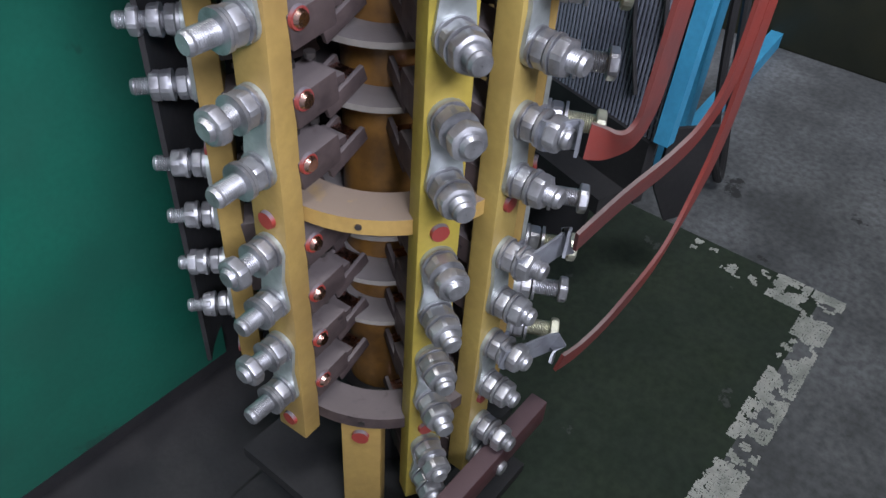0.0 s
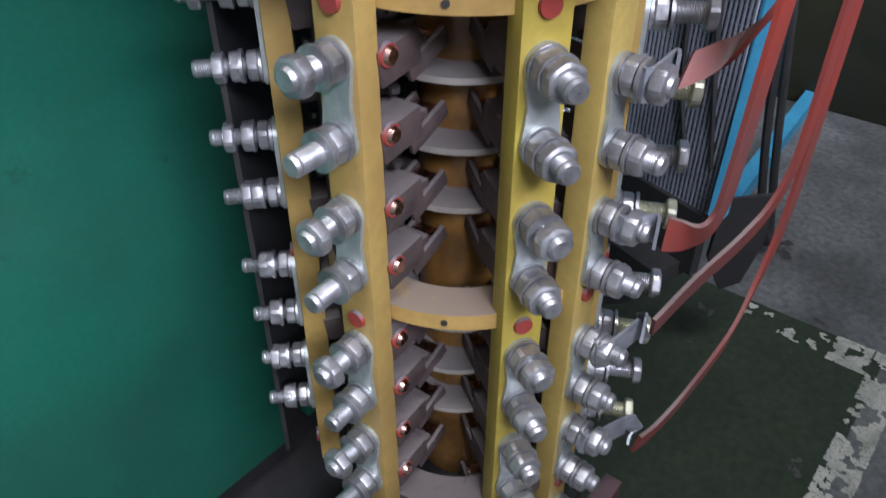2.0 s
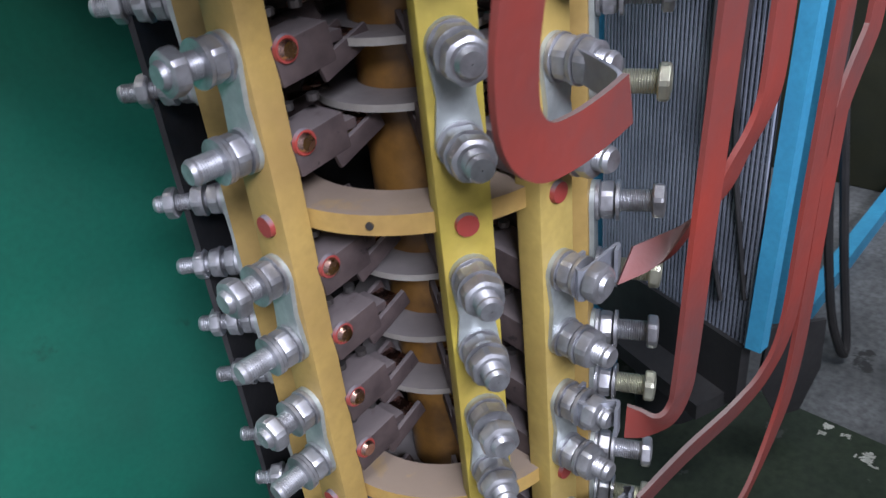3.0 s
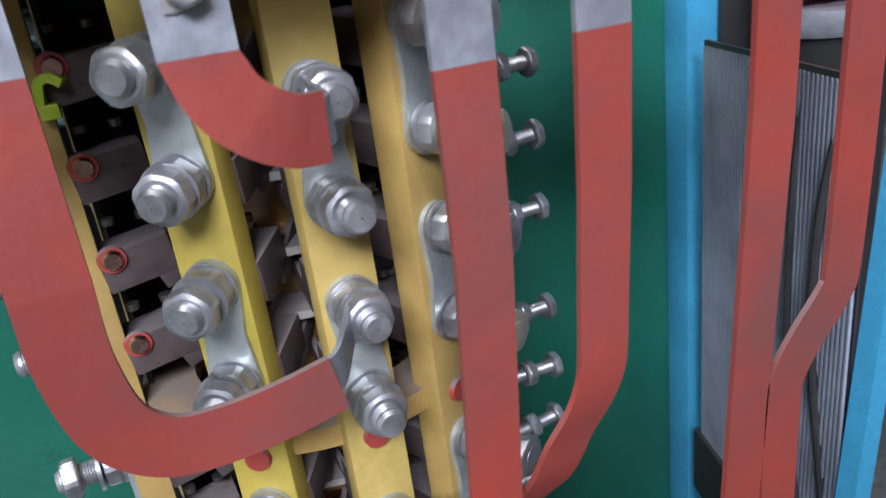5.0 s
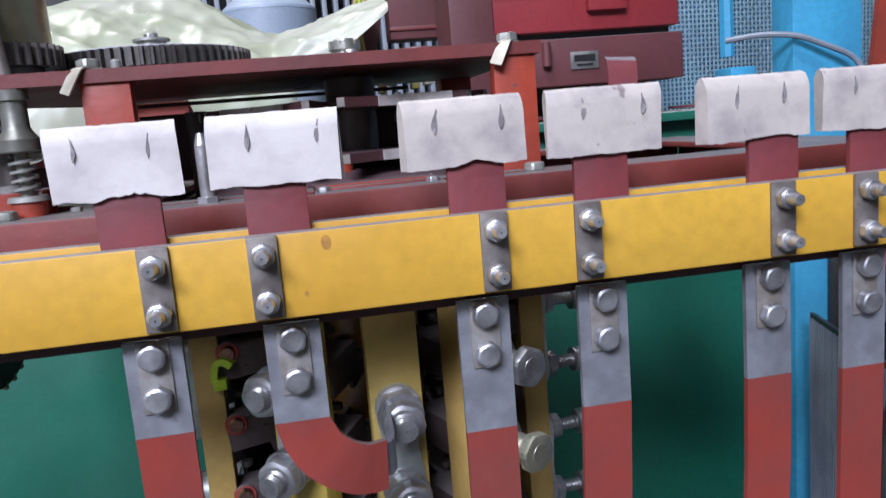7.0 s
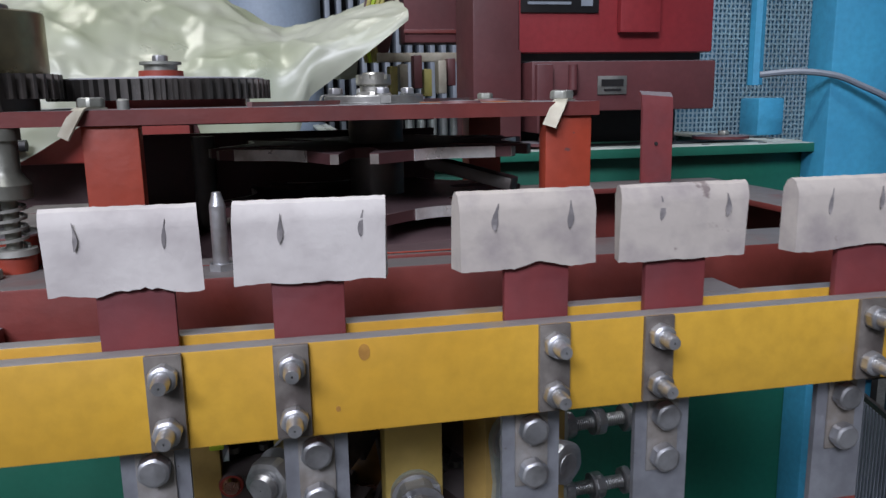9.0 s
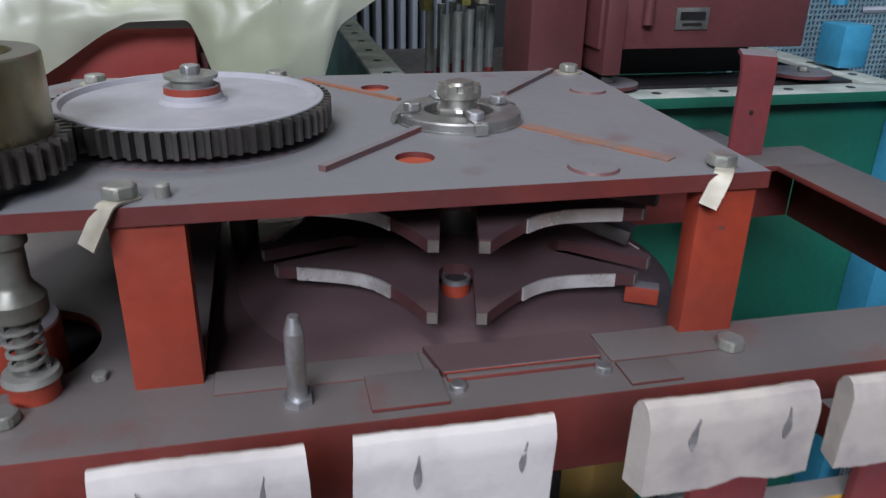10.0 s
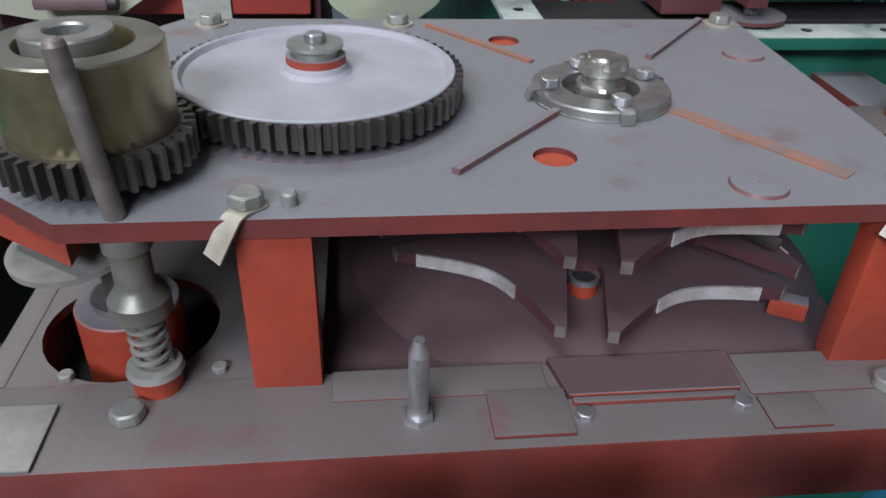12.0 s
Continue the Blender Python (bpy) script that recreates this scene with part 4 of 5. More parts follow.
cover = thing("bearing_cover", "round bearing cover with castle nut and bent lock tabs", "cover", m=pose(0.2295, 0.626, 0))
bm = B()
lathe(bm, [(0.0220, PZ), (0.0405, PZ), (0.0405, PZ + 0.0012), (0.0395, PZ + 0.0015), (0.0395, PZ + 0.0055), (0.0388, PZ + 0.0066), (0.0225, PZ + 0.0066), (0.0220, PZ + 0.0060)], None, 64)
part("flange", bm, PALE_STEEL, cover)
bm = B()
rod(bm, (0, 0, PZ + 0.0002), (0, 0, PZ + 0.0016), 0.0219, 40)
part("recess", bm, BLACK, cover, "black floor of the recess round the nut")
shared("hex_nut", nut_data("hex_nut", 0.0275, 0.0080, 0.0, NUT_STEEL), cover, pose(0, 0, PZ + 0.0016, 0, 0, 18))
bm = B()
rod(bm, (0, 0, PZ + 0.0094), (0, 0, PZ + 0.0142), 0.0112, 32)
part("collar", bm, NUT_STEEL, cover)
bm = B()
teeth = []
for k in range(8):
    for du, rr in ((0.0, 0.0138), (0.28, 0.0140), (0.56, 0.0138), (0.60, 0.0112), (0.96, 0.0112)):
        a = 2 * math.pi * (k + du) / 8
        teeth.append((rr * math.cos(a), rr * math.sin(a)))
lathe(bm, [(0.0005, PZ + 0.0142), (0.0131, PZ + 0.0142), (0.0140, PZ + 0.0151), (0.0140, PZ + 0.0187), (0.0005, PZ + 0.0187)], None, 40)
prism(bm, teeth, PZ + 0.0187, PZ + 0.0225)
rod(bm, (0, 0, PZ + 0.0225), (0, 0, PZ + 0.0243), 0.0094, 24, 0.0083)
part("castle_nut", bm, NUT_STEEL, cover)
for a in (275, 185, 20, 100):
    x, y = 0.0305 * math.cos(radians(a)), 0.0305 * math.sin(radians(a))
    shared("bolt_head", HEAD8, cover, pose(x, y, PZ + 0.0074, 0, 0, a))
    bm = B()
    u = Vector((math.cos(radians(a)), math.sin(radians(a)), 0))
    ribbon(bm, [u * 0.026 + Vector((0, 0, PZ + 0.0072)), u * 0.0395 + Vector((0, 0, PZ + 0.0072)), u * 0.0420 + Vector((0, 0, PZ + 0.006)), u * 0.0432 + Vector((0, 0, PZ + 0.0005))],
           [(-u.y, u.x, 0)] * 4, 0.008, 0.0009)
    part("lock_tab", bm, PALE_STEEL, cover)

# ---- star wheels under the plate ----
drive = thing("index_drive", "two dusty maroon index stars with worn edges painted bright", "index drive", m=pose(0.2307, 0.6315, 0))


def star(z0, z1):
    out, arcs = [], []
    for k in range(6):
        a = 256.8 + 60 * k
        hw = 4.4
        sw = 0.131 * math.sin(radians(hw))
        u, v = Vector((math.cos(radians(a)), math.sin(radians(a)))), Vector((-math.sin(radians(a)), math.cos(radians(a))))
        out += [tuple(u * 0.130 - v * (sw + 0.0060)), tuple(u * 0.130 - v * sw), tuple(u * 0.078 - v * sw)]
        out += [tuple(u * (0.078 - 0.9 * sw * math.cos(radians(t))) + v * sw * math.sin(radians(t))) for t in (-50, -15, 15, 50)]
        out += [tuple(u * 0.078 + v * sw), tuple(u * 0.130 + v * sw), tuple(u * 0.130 + v * (sw + 0.0060))]
        arc = []
        for s in range(1, 14):
            f = s / 14
            b = a + 7.2 + (60 - 14.4) * f
            r = 0.131 - 0.029 * math.sin(math.pi * f) ** 0.8
            arc.append((r * math.cos(radians(b)), r * math.sin(radians(b))))
        out += arc
        arcs.append(arc)
    bm = B()
    prism(bm, out, z0, z1)
    w = part("star_wheel", bm, MAROON, drive)
    for k, arc in enumerate(arcs):
        rubbed = arc[3:] if k == 0 else arc[:-3] if k == 5 else arc
        # worn rim, with the highlight painted into its colour
        bm = B()
        ribbon(bm, [(x * 1.004, y * 1.004, (z0 + z1) / 2) for x, y in rubbed], [(0, 0, 1)] * len(rubbed), z1 - z0 + 0.0006, 0.0016)
        part("worn_edge", bm, WORN_GLINT, w, "worn steel edge with the lamp's glint in its colour")
        for side in (-1, 1):
            bm = B()
            box(bm, (0.1302, side * (0.131 * math.sin(radians(4.4)) + 0.003), (z0 + z1) / 2), (0.0012, 0.0056, z1 - z0 - 0.0008), Matrix.Rotation(radians(256.8 + 60 * k), 4, "Z"))
            part("rubbed_tip", bm, CLAMP, w, "dull rubbed tip")


bm = B()
box(bm, (0.165, 0.742, 1.368), (0.27, 0.006, 0.066), None, 0.001)
box(bm, (0.165, 0.742, 1.4105), (0.27, 0.006, 0.0035))
solid("rear_web", bm, MAROON, "dark maroon web plate behind the star wheels", "plate")
star(1.3462, 1.3535)
star(1.3875, 1.3948)
for k, (x, y) in enumerate(((0.2135, 0.5580), (0.322, 0.538))):
    bm = B()
    if k == 0:
        rod(bm, (x, y, 1.3315), (x, y, 1.3455), 0.0086, 28)
    else:
        box(bm, (0, 0, 0), (0.020, 0.010, 0.011), pose(x + 0.003, y, 1.337, 0, 0, -28), 0.001)
    roll = solid("roller", bm, ORANGE, "orange-red painted index roller with bright rim" if k == 0 else "orange-red stop block on the dished plate", "roller")
    if k == 0:
        bm = B()
        lathe(bm, [(0.0070, 1.3453), (0.0088, 1.3453), (0.0088, 1.3485), (0.0070, 1.3485)], Matrix.Translation((x, y, 0)), 28)
        part("rim", bm, STEEL, roll)
        bm = B()
        rod(bm, (x, y, 1.3450), (x, y, 1.3465), 0.0069, 24)
        part("bore", bm, BLACK, roll)
        bm = B()
        rod(bm, (x, y, 1.318), (x, y, 1.3316), 0.0118, 28)
        part("boss", bm, MAROON, roll)
bm = B()
rod(bm, (0, 0, 1.318), (0, 0, PZ - PT), 0.022, 28)
part("shaft", bm, DARK_STEEL, drive)
bm = B()
box(bm, (0, 0, 0), (0.075, 0.016, 0.010), pose(0.298, 0.585, 1.372, 0, 12, -38), 0.002)
solid("pawl", bm, DARK_STEEL, "dusty dark steel pawl beside the star wheels", "lever")
for x, y, h in ((0.0885, 0.70, 1.40), (0.03, 0.60, 1.41)):
    bm = B()
    rod(bm, (x, y, 1.318), (x, y, h), 0.010, 16)
    solid("shaft_rod", bm, DARK_STEEL, "dark steel rod under the gear plate", "shaft", "rods under the plate")

# ---- cam shaft at the end of the deck ----
cam_drum = thing("cam_drum", "squat orange-red drum with dusty top under the pinion", "drum", m=pose(DRUM_X, DRUM_Y, 0))
bm = B()
lathe(bm, [(0.0005, 1.292), (0.0262, 1.292), (0.0262, 1.3455), (0.0254, 1.3465), (0.0005, 1.3465)], None, 44)
part("drum", bm, ORANGE, cam_drum)
bm = B()
lathe(bm, [(0.010, 1.3466), (0.0175, 1.3466), (0.0175, 1.351), (0.010, 1.351)], None, 32)
part("collar", bm, PALE_STEEL, cam_drum)
bm = B()
rod(bm, (0, 0, 1.3466), (0, 0, 1.414), 0.010, 24)
part("spindle", bm, DARK_STEEL, cam_drum)
bm = B()
rod(bm, (0, 0, 0), (0, 0, 0.0032), 0.0285, 40)
bmesh.ops.transform(bm, matrix=pose(-0.011, -0.020, 1.3905, 4, -3, 0), verts=bm.verts)
part("cam_disc", bm, CAM_GREY, cam_drum, "dull grey cam disc")
spring_set = thing("spring_plunger", "steel plunger with coil spring on a red foot", "plunger", m=pose(-0.0068, 0.5045, 0))
bm = B()
rod(bm, (0, 0, 1.292), (0, 0, 1.3405), 0.0115, 28)
part("foot", bm, ORANGE, spring_set)
bm = B()
lathe(bm, [(0.0005, 1.3405), (0.0135, 1.3405), (0.0125, 1.3440), (0.0005, 1.3440)], None, 28)
part("foot_cap", bm, CAM_GREY, spring_set)
bm = B()
turns, wire = 4.5, 0.0009
pts = [(0.0080 * math.cos(a), 0.0080 * math.sin(a), 1.345 + 0.027 * a / (2 * math.pi * turns)) for a in np.linspace(0, 2 * math.pi * turns, 110)]
ribbon(bm, pts, [(0, 0, 1)] * len(pts), 2 * wire, 2 * wire)
part("coil_spring", bm, CAM_GREY, spring_set)
bm = B()
rod(bm, (0, 0, 1.342), (0, 0, 1.375), 0.0045, 16)
lathe(bm, [(0.0005, 1.3735), (0.0130, 1.3742), (0.0136, 1.3750), (0.0136, 1.3828), (0.0130, 1.3836), (0.0095, 1.3885), (0.0085, 1.391), (0.0085, 1.409), (0.0005, 1.409)], None, 36)
rod(bm, (0, 0, 1.409), (0, 0, 1.4160), 0.0105, 24)
part("plunger", bm, PLUNGER, spring_set)

# ---- green tanks behind ----
GY0 = 0.965
wall = thing("green_tank", "green painted steel tank with bolted pale flange", "tank")
bm = B()
box(bm, (0.568, GY0 + 0.01, 0.7275), (0.636, 0.02, 1.255), None, 0.002)
part("front_wall", bm, GREEN, wall)
bm = B()
box(bm, (0.26, 1.62, 1.05), (0.02, 1.28, 0.61), None, 0.002)
part("side_wall", bm, GREEN, wall)
bm = B()
box(bm, (0.877, 1.62, 0.7275), (0.02, 1.28, 1.255), None, 0.002)
part("side_wall", bm, GREEN, wall)
for c, s in (((0.584, 0.962, 1.357), (0.692, 0.045, 0.006)), ((0.262, 1.63, 1.357), (0.042, 1.29, 0.006)), ((0.872, 1.63, 1.357), (0.042, 1.29, 0.006))):
    bm = B()
    box(bm, c, s, None, 0.001)
    rim = part("flange", bm, FLANGE, wall, "worn pale flange with bolt holes")
    k = int(max(s[:2]) / 0.082)
    for i in range(k):
        f = (i + 0.6) / k - 0.5
        p = Vector(c) + Vector((s[0] * f if s[0] > s[1] else 0, s[1] * f if s[1] > s[0] else 0, 0.0022))
        bm = B()
        rod(bm, p, p + Vector((0, 0, 0.0014)), 0.0058, 14)
        part("bolt_hole", bm, BLACK, rim)
for c, s, stuff in (((0.568, 1.0, 1.345), (0.60, 0.030, 0.02), DARK_STEEL), ((0.568, 1.045, 1.352), (0.60, 0.07, 0.012), BLACK), ((0.584, 0.9385, 1.3535), (0.692, 0.003, 0.012), GREEN)):
    bm = B()
    box(bm, c, s, None, 0.001)
    part("inner_ledge", bm, stuff, wall)
bm = B()
box(bm, (0.568, 1.7, 1.20), (0.60, 1.10, 0.01))
part("tank_floor", bm, DARK_STEEL, wall)

low = thing("green_cabinet", "long green painted sheet steel cabinet side", "cabinet")
bm = B()
box(bm, (-0.49, GY0 + 0.02, 0.65), (1.42, 0.02, 1.16), None, 0.002)
part("front_wall", bm, GREEN, low)
bm = B()
box(bm, (-0.68, GY0 + 0.02, 1.236), (0.95, 0.08, 0.012), None, 0.001)
part("flange", bm, FLANGE, low, "pale worn flange")
bm = B()
for i in range(9):
    rod(bm, (-1.1 + 0.105 * i, GY0 + 0.01, 1.2425), (-1.1 + 0.105 * i, GY0 + 0.01, 1.2432), 0.009, 14)
part("bolt_hole", bm, BLACK, low)
bm = B()
box(bm, (-0.35, GY0 + 0.10, 0.05), (2.5, 0.12, 0.10))
part("plinth", bm, BLACK, low)
bm = B()
box(bm, (0.80, GY0 + 0.03, 0.15), (0.46, 0.07, 0.09), None, 0.004)
solid("base_rail", bm, GREY_PAINT, "grey painted steel base rail under the tank", "rail")

# ---- red boxes, plastic sheet and far machines ----
redbox = thing("red_cabinet", "orange-red steel cabinet half covered with plastic sheet", "cabinet")
bm = B()
box(bm, (-0.130, 1.21, 1.393), (0.345, 0.36, 0.074), None, 0.004)
part("body", bm, RED_BAR, redbox)
bm = B()
box(bm, (-0.130, 1.24, 0.678), (0.33, 0.30, 1.356), None, 0.004)
part("base", bm, MAROON, redbox, "dark maroon base under the cabinet")
bm = B()
box(bm, (0.0475, 1.20, 1.32), (0.008, 0.30, 0.16), None, 0.002)
part("side_panel", bm, MAROON_BOX, redbox)
bm = B()
box(bm, (-0.062, 1.028, 1.362), (0.048, 0.004, 0.034), None, 0.001)
part("card", bm, WHITE, redbox, "small white plate")
bm = B()
box(bm, (-0.176, 1.002, 1.382), (0.068, 0.064, 0.011), None, 0.0035)
ledge = part("ledge", bm, DUSTY_RED, redbox, "dusty maroon ledge")
bm = B()
rod(bm, (-0.1425, 0.978, 1.3825), (-0.1345, 0.978, 1.3825), 0.0068, 14)
part("end_cap", bm, BLACK, ledge)
redbox2 = thing("red_cabinet", "red steel cabinet with recessed dark side", "cabinet")
for c, s in (((-0.40, 1.05, 1.35), (0.06, 0.08, 0.20)), ((-0.55, 1.14, 1.33), (0.24, 0.10, 0.18)), ((-0.46, 1.05, 1.29), (0.5, 0.10, 0.02))):
    bm = B()
    box(bm, c, s, None, 0.003)
    part("panel", bm, RED_BAR if s[0] < 0.4 else RED, redbox2)

NU = 300
RIDGE = ((-0.95, -0.50, -0.24, -0.09, 0.0, 0.09, 0.165, 0.24, 0.32), (1.50, 1.545, 1.605, 1.638, 1.625, 1.572, 1.535, 1.552, 1.580))
HEM = ((-0.95, -0.50, -0.32, -0.19, -0.145, -0.09, -0.045, -0.02, 0.040, 0.050, 0.060, 0.09, 0.15, 0.172, 0.19, 0.24, 0.32), (1.36, 1.385, 1.372, 1.356, 1.362, 1.396, 1.426, 1.438, 1.440, 1.41, 1.375, 1.355, 1.357, 1.372, 1.43, 1.465, 1.525))
BROW = ((-0.95, -0.19, -0.10, -0.03, 0.04, 0.06, 0.16, 0.20, 0.32), (1.49, 1.50, 1.487, 1.462, 1.462, 1.475, 1.472, 1.495, 1.535))
bm = B()
cols = []
for i in range(NU + 1):
    x = -0.95 + 1.27 * i / NU
    ridge, brow, hem = (float(np.interp(x, *c)) for c in (RIDGE, BROW, HEM))
    # over the ridge behind, forward to the brow of the cabinet, then down to an uneven hem
    line = glide([(1.75, 1.46), (1.55, ridge - 0.03), (1.36, ridge), (1.17, 0.55 * ridge + 0.45 * brow), (1.035, brow), (1.004, 0.5 * brow + 0.5 * hem), (1.0, hem)], 22)
    col = []
    for k, (y, z) in enumerate(line):
        v = k / (len(line) - 1)
        q = Vector((x * 5, y * 5, z * 5))
        crease = 1 - abs(noise.noise(Vector((x * 5 + 6 * y, 1.2, z * 5 - 2 * y))))
        fold = 0.014 * noise.noise(q * 0.9) + 0.006 * noise.noise(q * 2.5) + 0.009 * crease ** 5 + 0.0055 * (1 - abs(noise.noise(Vector((x * 16 - 9 * z, y * 11 + 14 * z, 3.3))))) ** 4 + 0.0016 * noise.noise(q * 6) + 0.0022 * (1 - abs(noise.noise(Vector((x * 23 + 7 * y, y * 19 - 11 * z, 7.7))))) ** 6 + 0.0030 * (1 - abs(noise.noise(q * 4.3 + Vector((9, 2, 4))))) ** 5
        drop = max(0.0, v - 0.75) / 0.25
        fold *= 1 - 0.55 * drop
        col.append(bm.verts.new((x + 0.3 * fold, y - 0.010 * drop * math.sin(27 * x + 9 * z + 2 * noise.noise(q)) - 0.3 * fold, z + 0.9 * fold * (1 - 0.6 * drop))))
    cols.append(col)
for a, c in zip(cols, cols[1:]):
    for i in range(len(a) - 1):
        bm.faces.new((a[i], a[i + 1], c[i + 1], c[i]))
bmesh.ops.smooth_vert(bm, verts=bm.verts[:], factor=0.5, use_axis_x=True, use_axis_y=True, use_axis_z=True)
solid("plastic_sheet", bm, PLASTIC, "crumpled milky plastic sheet draped over the cabinets", "plastic sheet", smooth=60)

drum = thing("grey_drum", "grey-blue steel drum with a conical lid", "drum", m=pose(0.145, 2.25, 0))
bm = B()
lathe(bm, [(0.0005, 0.0), (0.135, 0.0), (0.135, 1.72), (0.0005, 1.72)], None, 48)
part("shell", bm, DRUM_BLUE, drum)
bm = B()
lathe(bm, [(0.0005, 1.72), (0.136, 1.72), (0.134, 1.728), (0.075, 1.782), (0.068, 1.786), (0.0005, 1.787)], None, 48)
part("lid", bm, DRUM_BLUE, drum)

rad = thing("radiator", "grey ribbed radiator behind the drum", "radiator")
for i in range(26):
    bm = B()
    box(bm, (-0.25 + 0.042 * i, 2.9, 1.075), (0.018, 0.10, 2.15), None, 0.003)
    part("fin", bm, GREY_PAINT, rad)
slab("wall_back_panel", (-2.5, 3.1, 0), (1.6, 3.15, 2.6), BLACK, "dark wall panel behind the radiator", "wall")

# second switch unit standing in the tank
unit = thing("tap_switch", "row of red and white contact rods under yellow brackets", "switchgear")
for i in range(9):
    x, y = 0.345 + 0.024 * (i % 5), 1.16 + 0.10 * (i // 5) + 0.03 * (i % 5)
    for z0, z1, stuff in ((1.205, 1.335, RED_BAR), (1.335, 1.425, LINK)):
        bm = B()
        rod(bm, (x, y, z0), (x, y, z1), 0.0065, 12)
        part("rod", bm, stuff, unit)
for i in range(6):
    bm = B()
    box(bm, (0.327 + 0.019 * i, 1.20 + 0.02 * (i % 2), 1.452 + 0.008 * (i % 3)), (0.013, 0.03, 0.050 - 0.008 * (i % 2)), None, 0.002)
    part("terminal_block", bm, (CABLE_YELLOW, TAB, MAROON_BOX)[i % 3], unit)
bm = B()
box(bm, (0.375, 1.235, 1.492), (0.135, 0.016, 0.014), None, 0.002)
part("cross_bar", bm, TAB, unit)
bm = B()
box(bm, (0.411, 1.27, 1.625), (0.114, 0.06, 0.220), None, 0.003)
hood = part("terminal_hood", bm, MAROON_BOX, unit, "dark maroon hood over the terminals")
for z in (1.532, 1.60):
    bm = B()
    box(bm, (0.411, 1.2385, z), (0.116, 0.004, 0.006), None, 0.001)
    part("hood_rib", bm, RED, hood)
bm = B()
box(bm, (0, 0, 0), (0.052, 0.012, 0.150), pose(0.318, 1.25, 1.565, 0, 14, 0), 0.002)
part("side_flap", bm, MAROON, unit, "dark slanting side flap")
for i in range(4):
    cable_pts = glide([(0.292 + 0.006 * i, 1.235, 1.485), (0.286 + 0.006 * i, 1.225, 1.53), (0.300 + 0.007 * i, 1.23, 1.58), (0.322 + 0.008 * i, 1.24, 1.66)], 6)
    bm = B()
    for lo, hi in zip(cable_pts, cable_pts[1:]):
        rod(bm, lo, hi, 0.0034, 8)
    part("wire", bm, CABLE_YELLOW if i != 1 else LIME, unit)

ctrl = thing("control_box", "dark maroon control box with a small nameplate", "control box")
bm = B()
box(bm, (0.608, 1.06, 1.4405), (0.262, 0.17, 0.065), None, 0.003)
part("body", bm, MAROON_BOX, ctrl)
bm = B()
box(bm, (0.438, 1.05, 1.50), (0.066, 0.10, 0.27), None, 0.003)
part("side_post", bm, MAROON_BOX, ctrl)
bm = B()
box(bm, (0.492, 1.01, 1.425), (0.022, 0.09, 0.088), None, 0.002)
part("end_bracket", bm, MAROON_BOX, ctrl)
bm = B()
rod(bm, (0.531, 0.968, 1.436), (0.531, 0.968, 1.468), 0.0062, 14)
part("latch", bm, MAROON_BOX, ctrl)
bm = B()
box(bm, (0.588, 0.9735, 1.4415), (0.041, 0.002, 0.024), None, 0.0004)
npl = part("nameplate", bm, PALE_STEEL, ctrl, "small steel nameplate")
bm = B()
box(bm, (0.588, 0.9722, 1.4445), (0.031, 0.0012, 0.009))
box(bm, (0.588, 0.9722, 1.4352), (0.024, 0.0012, 0.003))
part("print_bar", bm, INK, npl)
for x, y in ((0.500, 1.00), (0.785, 1.03)):
    bm = B()
    lathe(bm, [(0.0005, 1.3635), (0.040, 1.3635), (0.040, 1.3675), (0.0005, 1.369)], Matrix.Translation((x, y, 0)), 40)
    foot = part("foot_disc", bm, MAROON_BOX, ctrl)
    shared("bolt_head", HEAD_OLIVE, foot, pose(x, y - 0.008, 1.369, 0, 0, 10))
bm = B()
box(bm, (0.608, 1.10, 1.386), (0.25, 0.06, 0.05), None, 0.002)
part("plinth", bm, BLACK, ctrl, "black recessed plinth")
cab = thing("switch_cabinet", "tall red switch cabinet with a black label", "cabinet")
bm = B()
box(bm, (0.605, 1.10, 1.70), (0.285, 0.20, 0.43), None, 0.004)
part("body", bm, RED_CAB, cab)
bm = B()
box(bm, (0.633, 0.994, 1.72), (0.058, 0.014, 0.42), None, 0.003)
part("door_rib", bm, RED_CAB, cab)
bm = B()
box(bm, (0.6055, 1.10, 1.4795), (0.27, 0.16, 0.011))
part("gap_strip", bm, BLACK, cab)
bm = B()
box(bm, (0.523, 0.9985, 1.577), (0.108, 0.003, 0.082), None, 0.0005)
lab = part("label_plate", bm, INK, cab, "black printed label")
for i in range(5):
    bm = B()
    box(bm, (0.508 + 0.004 * (i % 3), 0.9965, 1.548 + 0.012 * i), (0.06 - 0.012 * (i % 2), 0.001, 0.0035))
    part("print_bar", bm, GREY_PAINT, lab)
bm = B()
box(bm, (0.560, 0.9965, 1.567), (0.016, 0.001, 0.045))
part("print_bar", bm, GREY_PAINT, lab)


# ---- blue mesh fence ----
def mesh_panel(name, a, c, z0, z1, pitch, wire, parent):
    """Woven wire between two uprights: flat crossing strips."""
    bm = B()
    a, c = Vector((*a, 0)), Vector((*c, 0))
    d = (c - a)
    run = d.length
    d.normalize()
    side = Vector((-d.y, d.x, 0))
    n = int(run / pitch)
    for i in range(n + 1):
        p = a + d * (run * i / n)
        ribbon(bm, [p + Vector((0, 0, z0)), p + Vector((0, 0, z1))], [d] * 2, wire, wire)
    m = int((z1 - z0) / (pitch * 1.6))
    for i in range(m + 1):
        z = z0 + (z1 - z0) * i / m
        ribbon(bm, [a - side * wire * 0.4 + Vector((0, 0, z)), c - side * wire * 0.4 + Vector((0, 0, z))], [(0, 0, 1)] * 2, wire * 0.4, wire * 0.25)
    return part(name, bm, MESH_PAINT, parent, smooth=0)


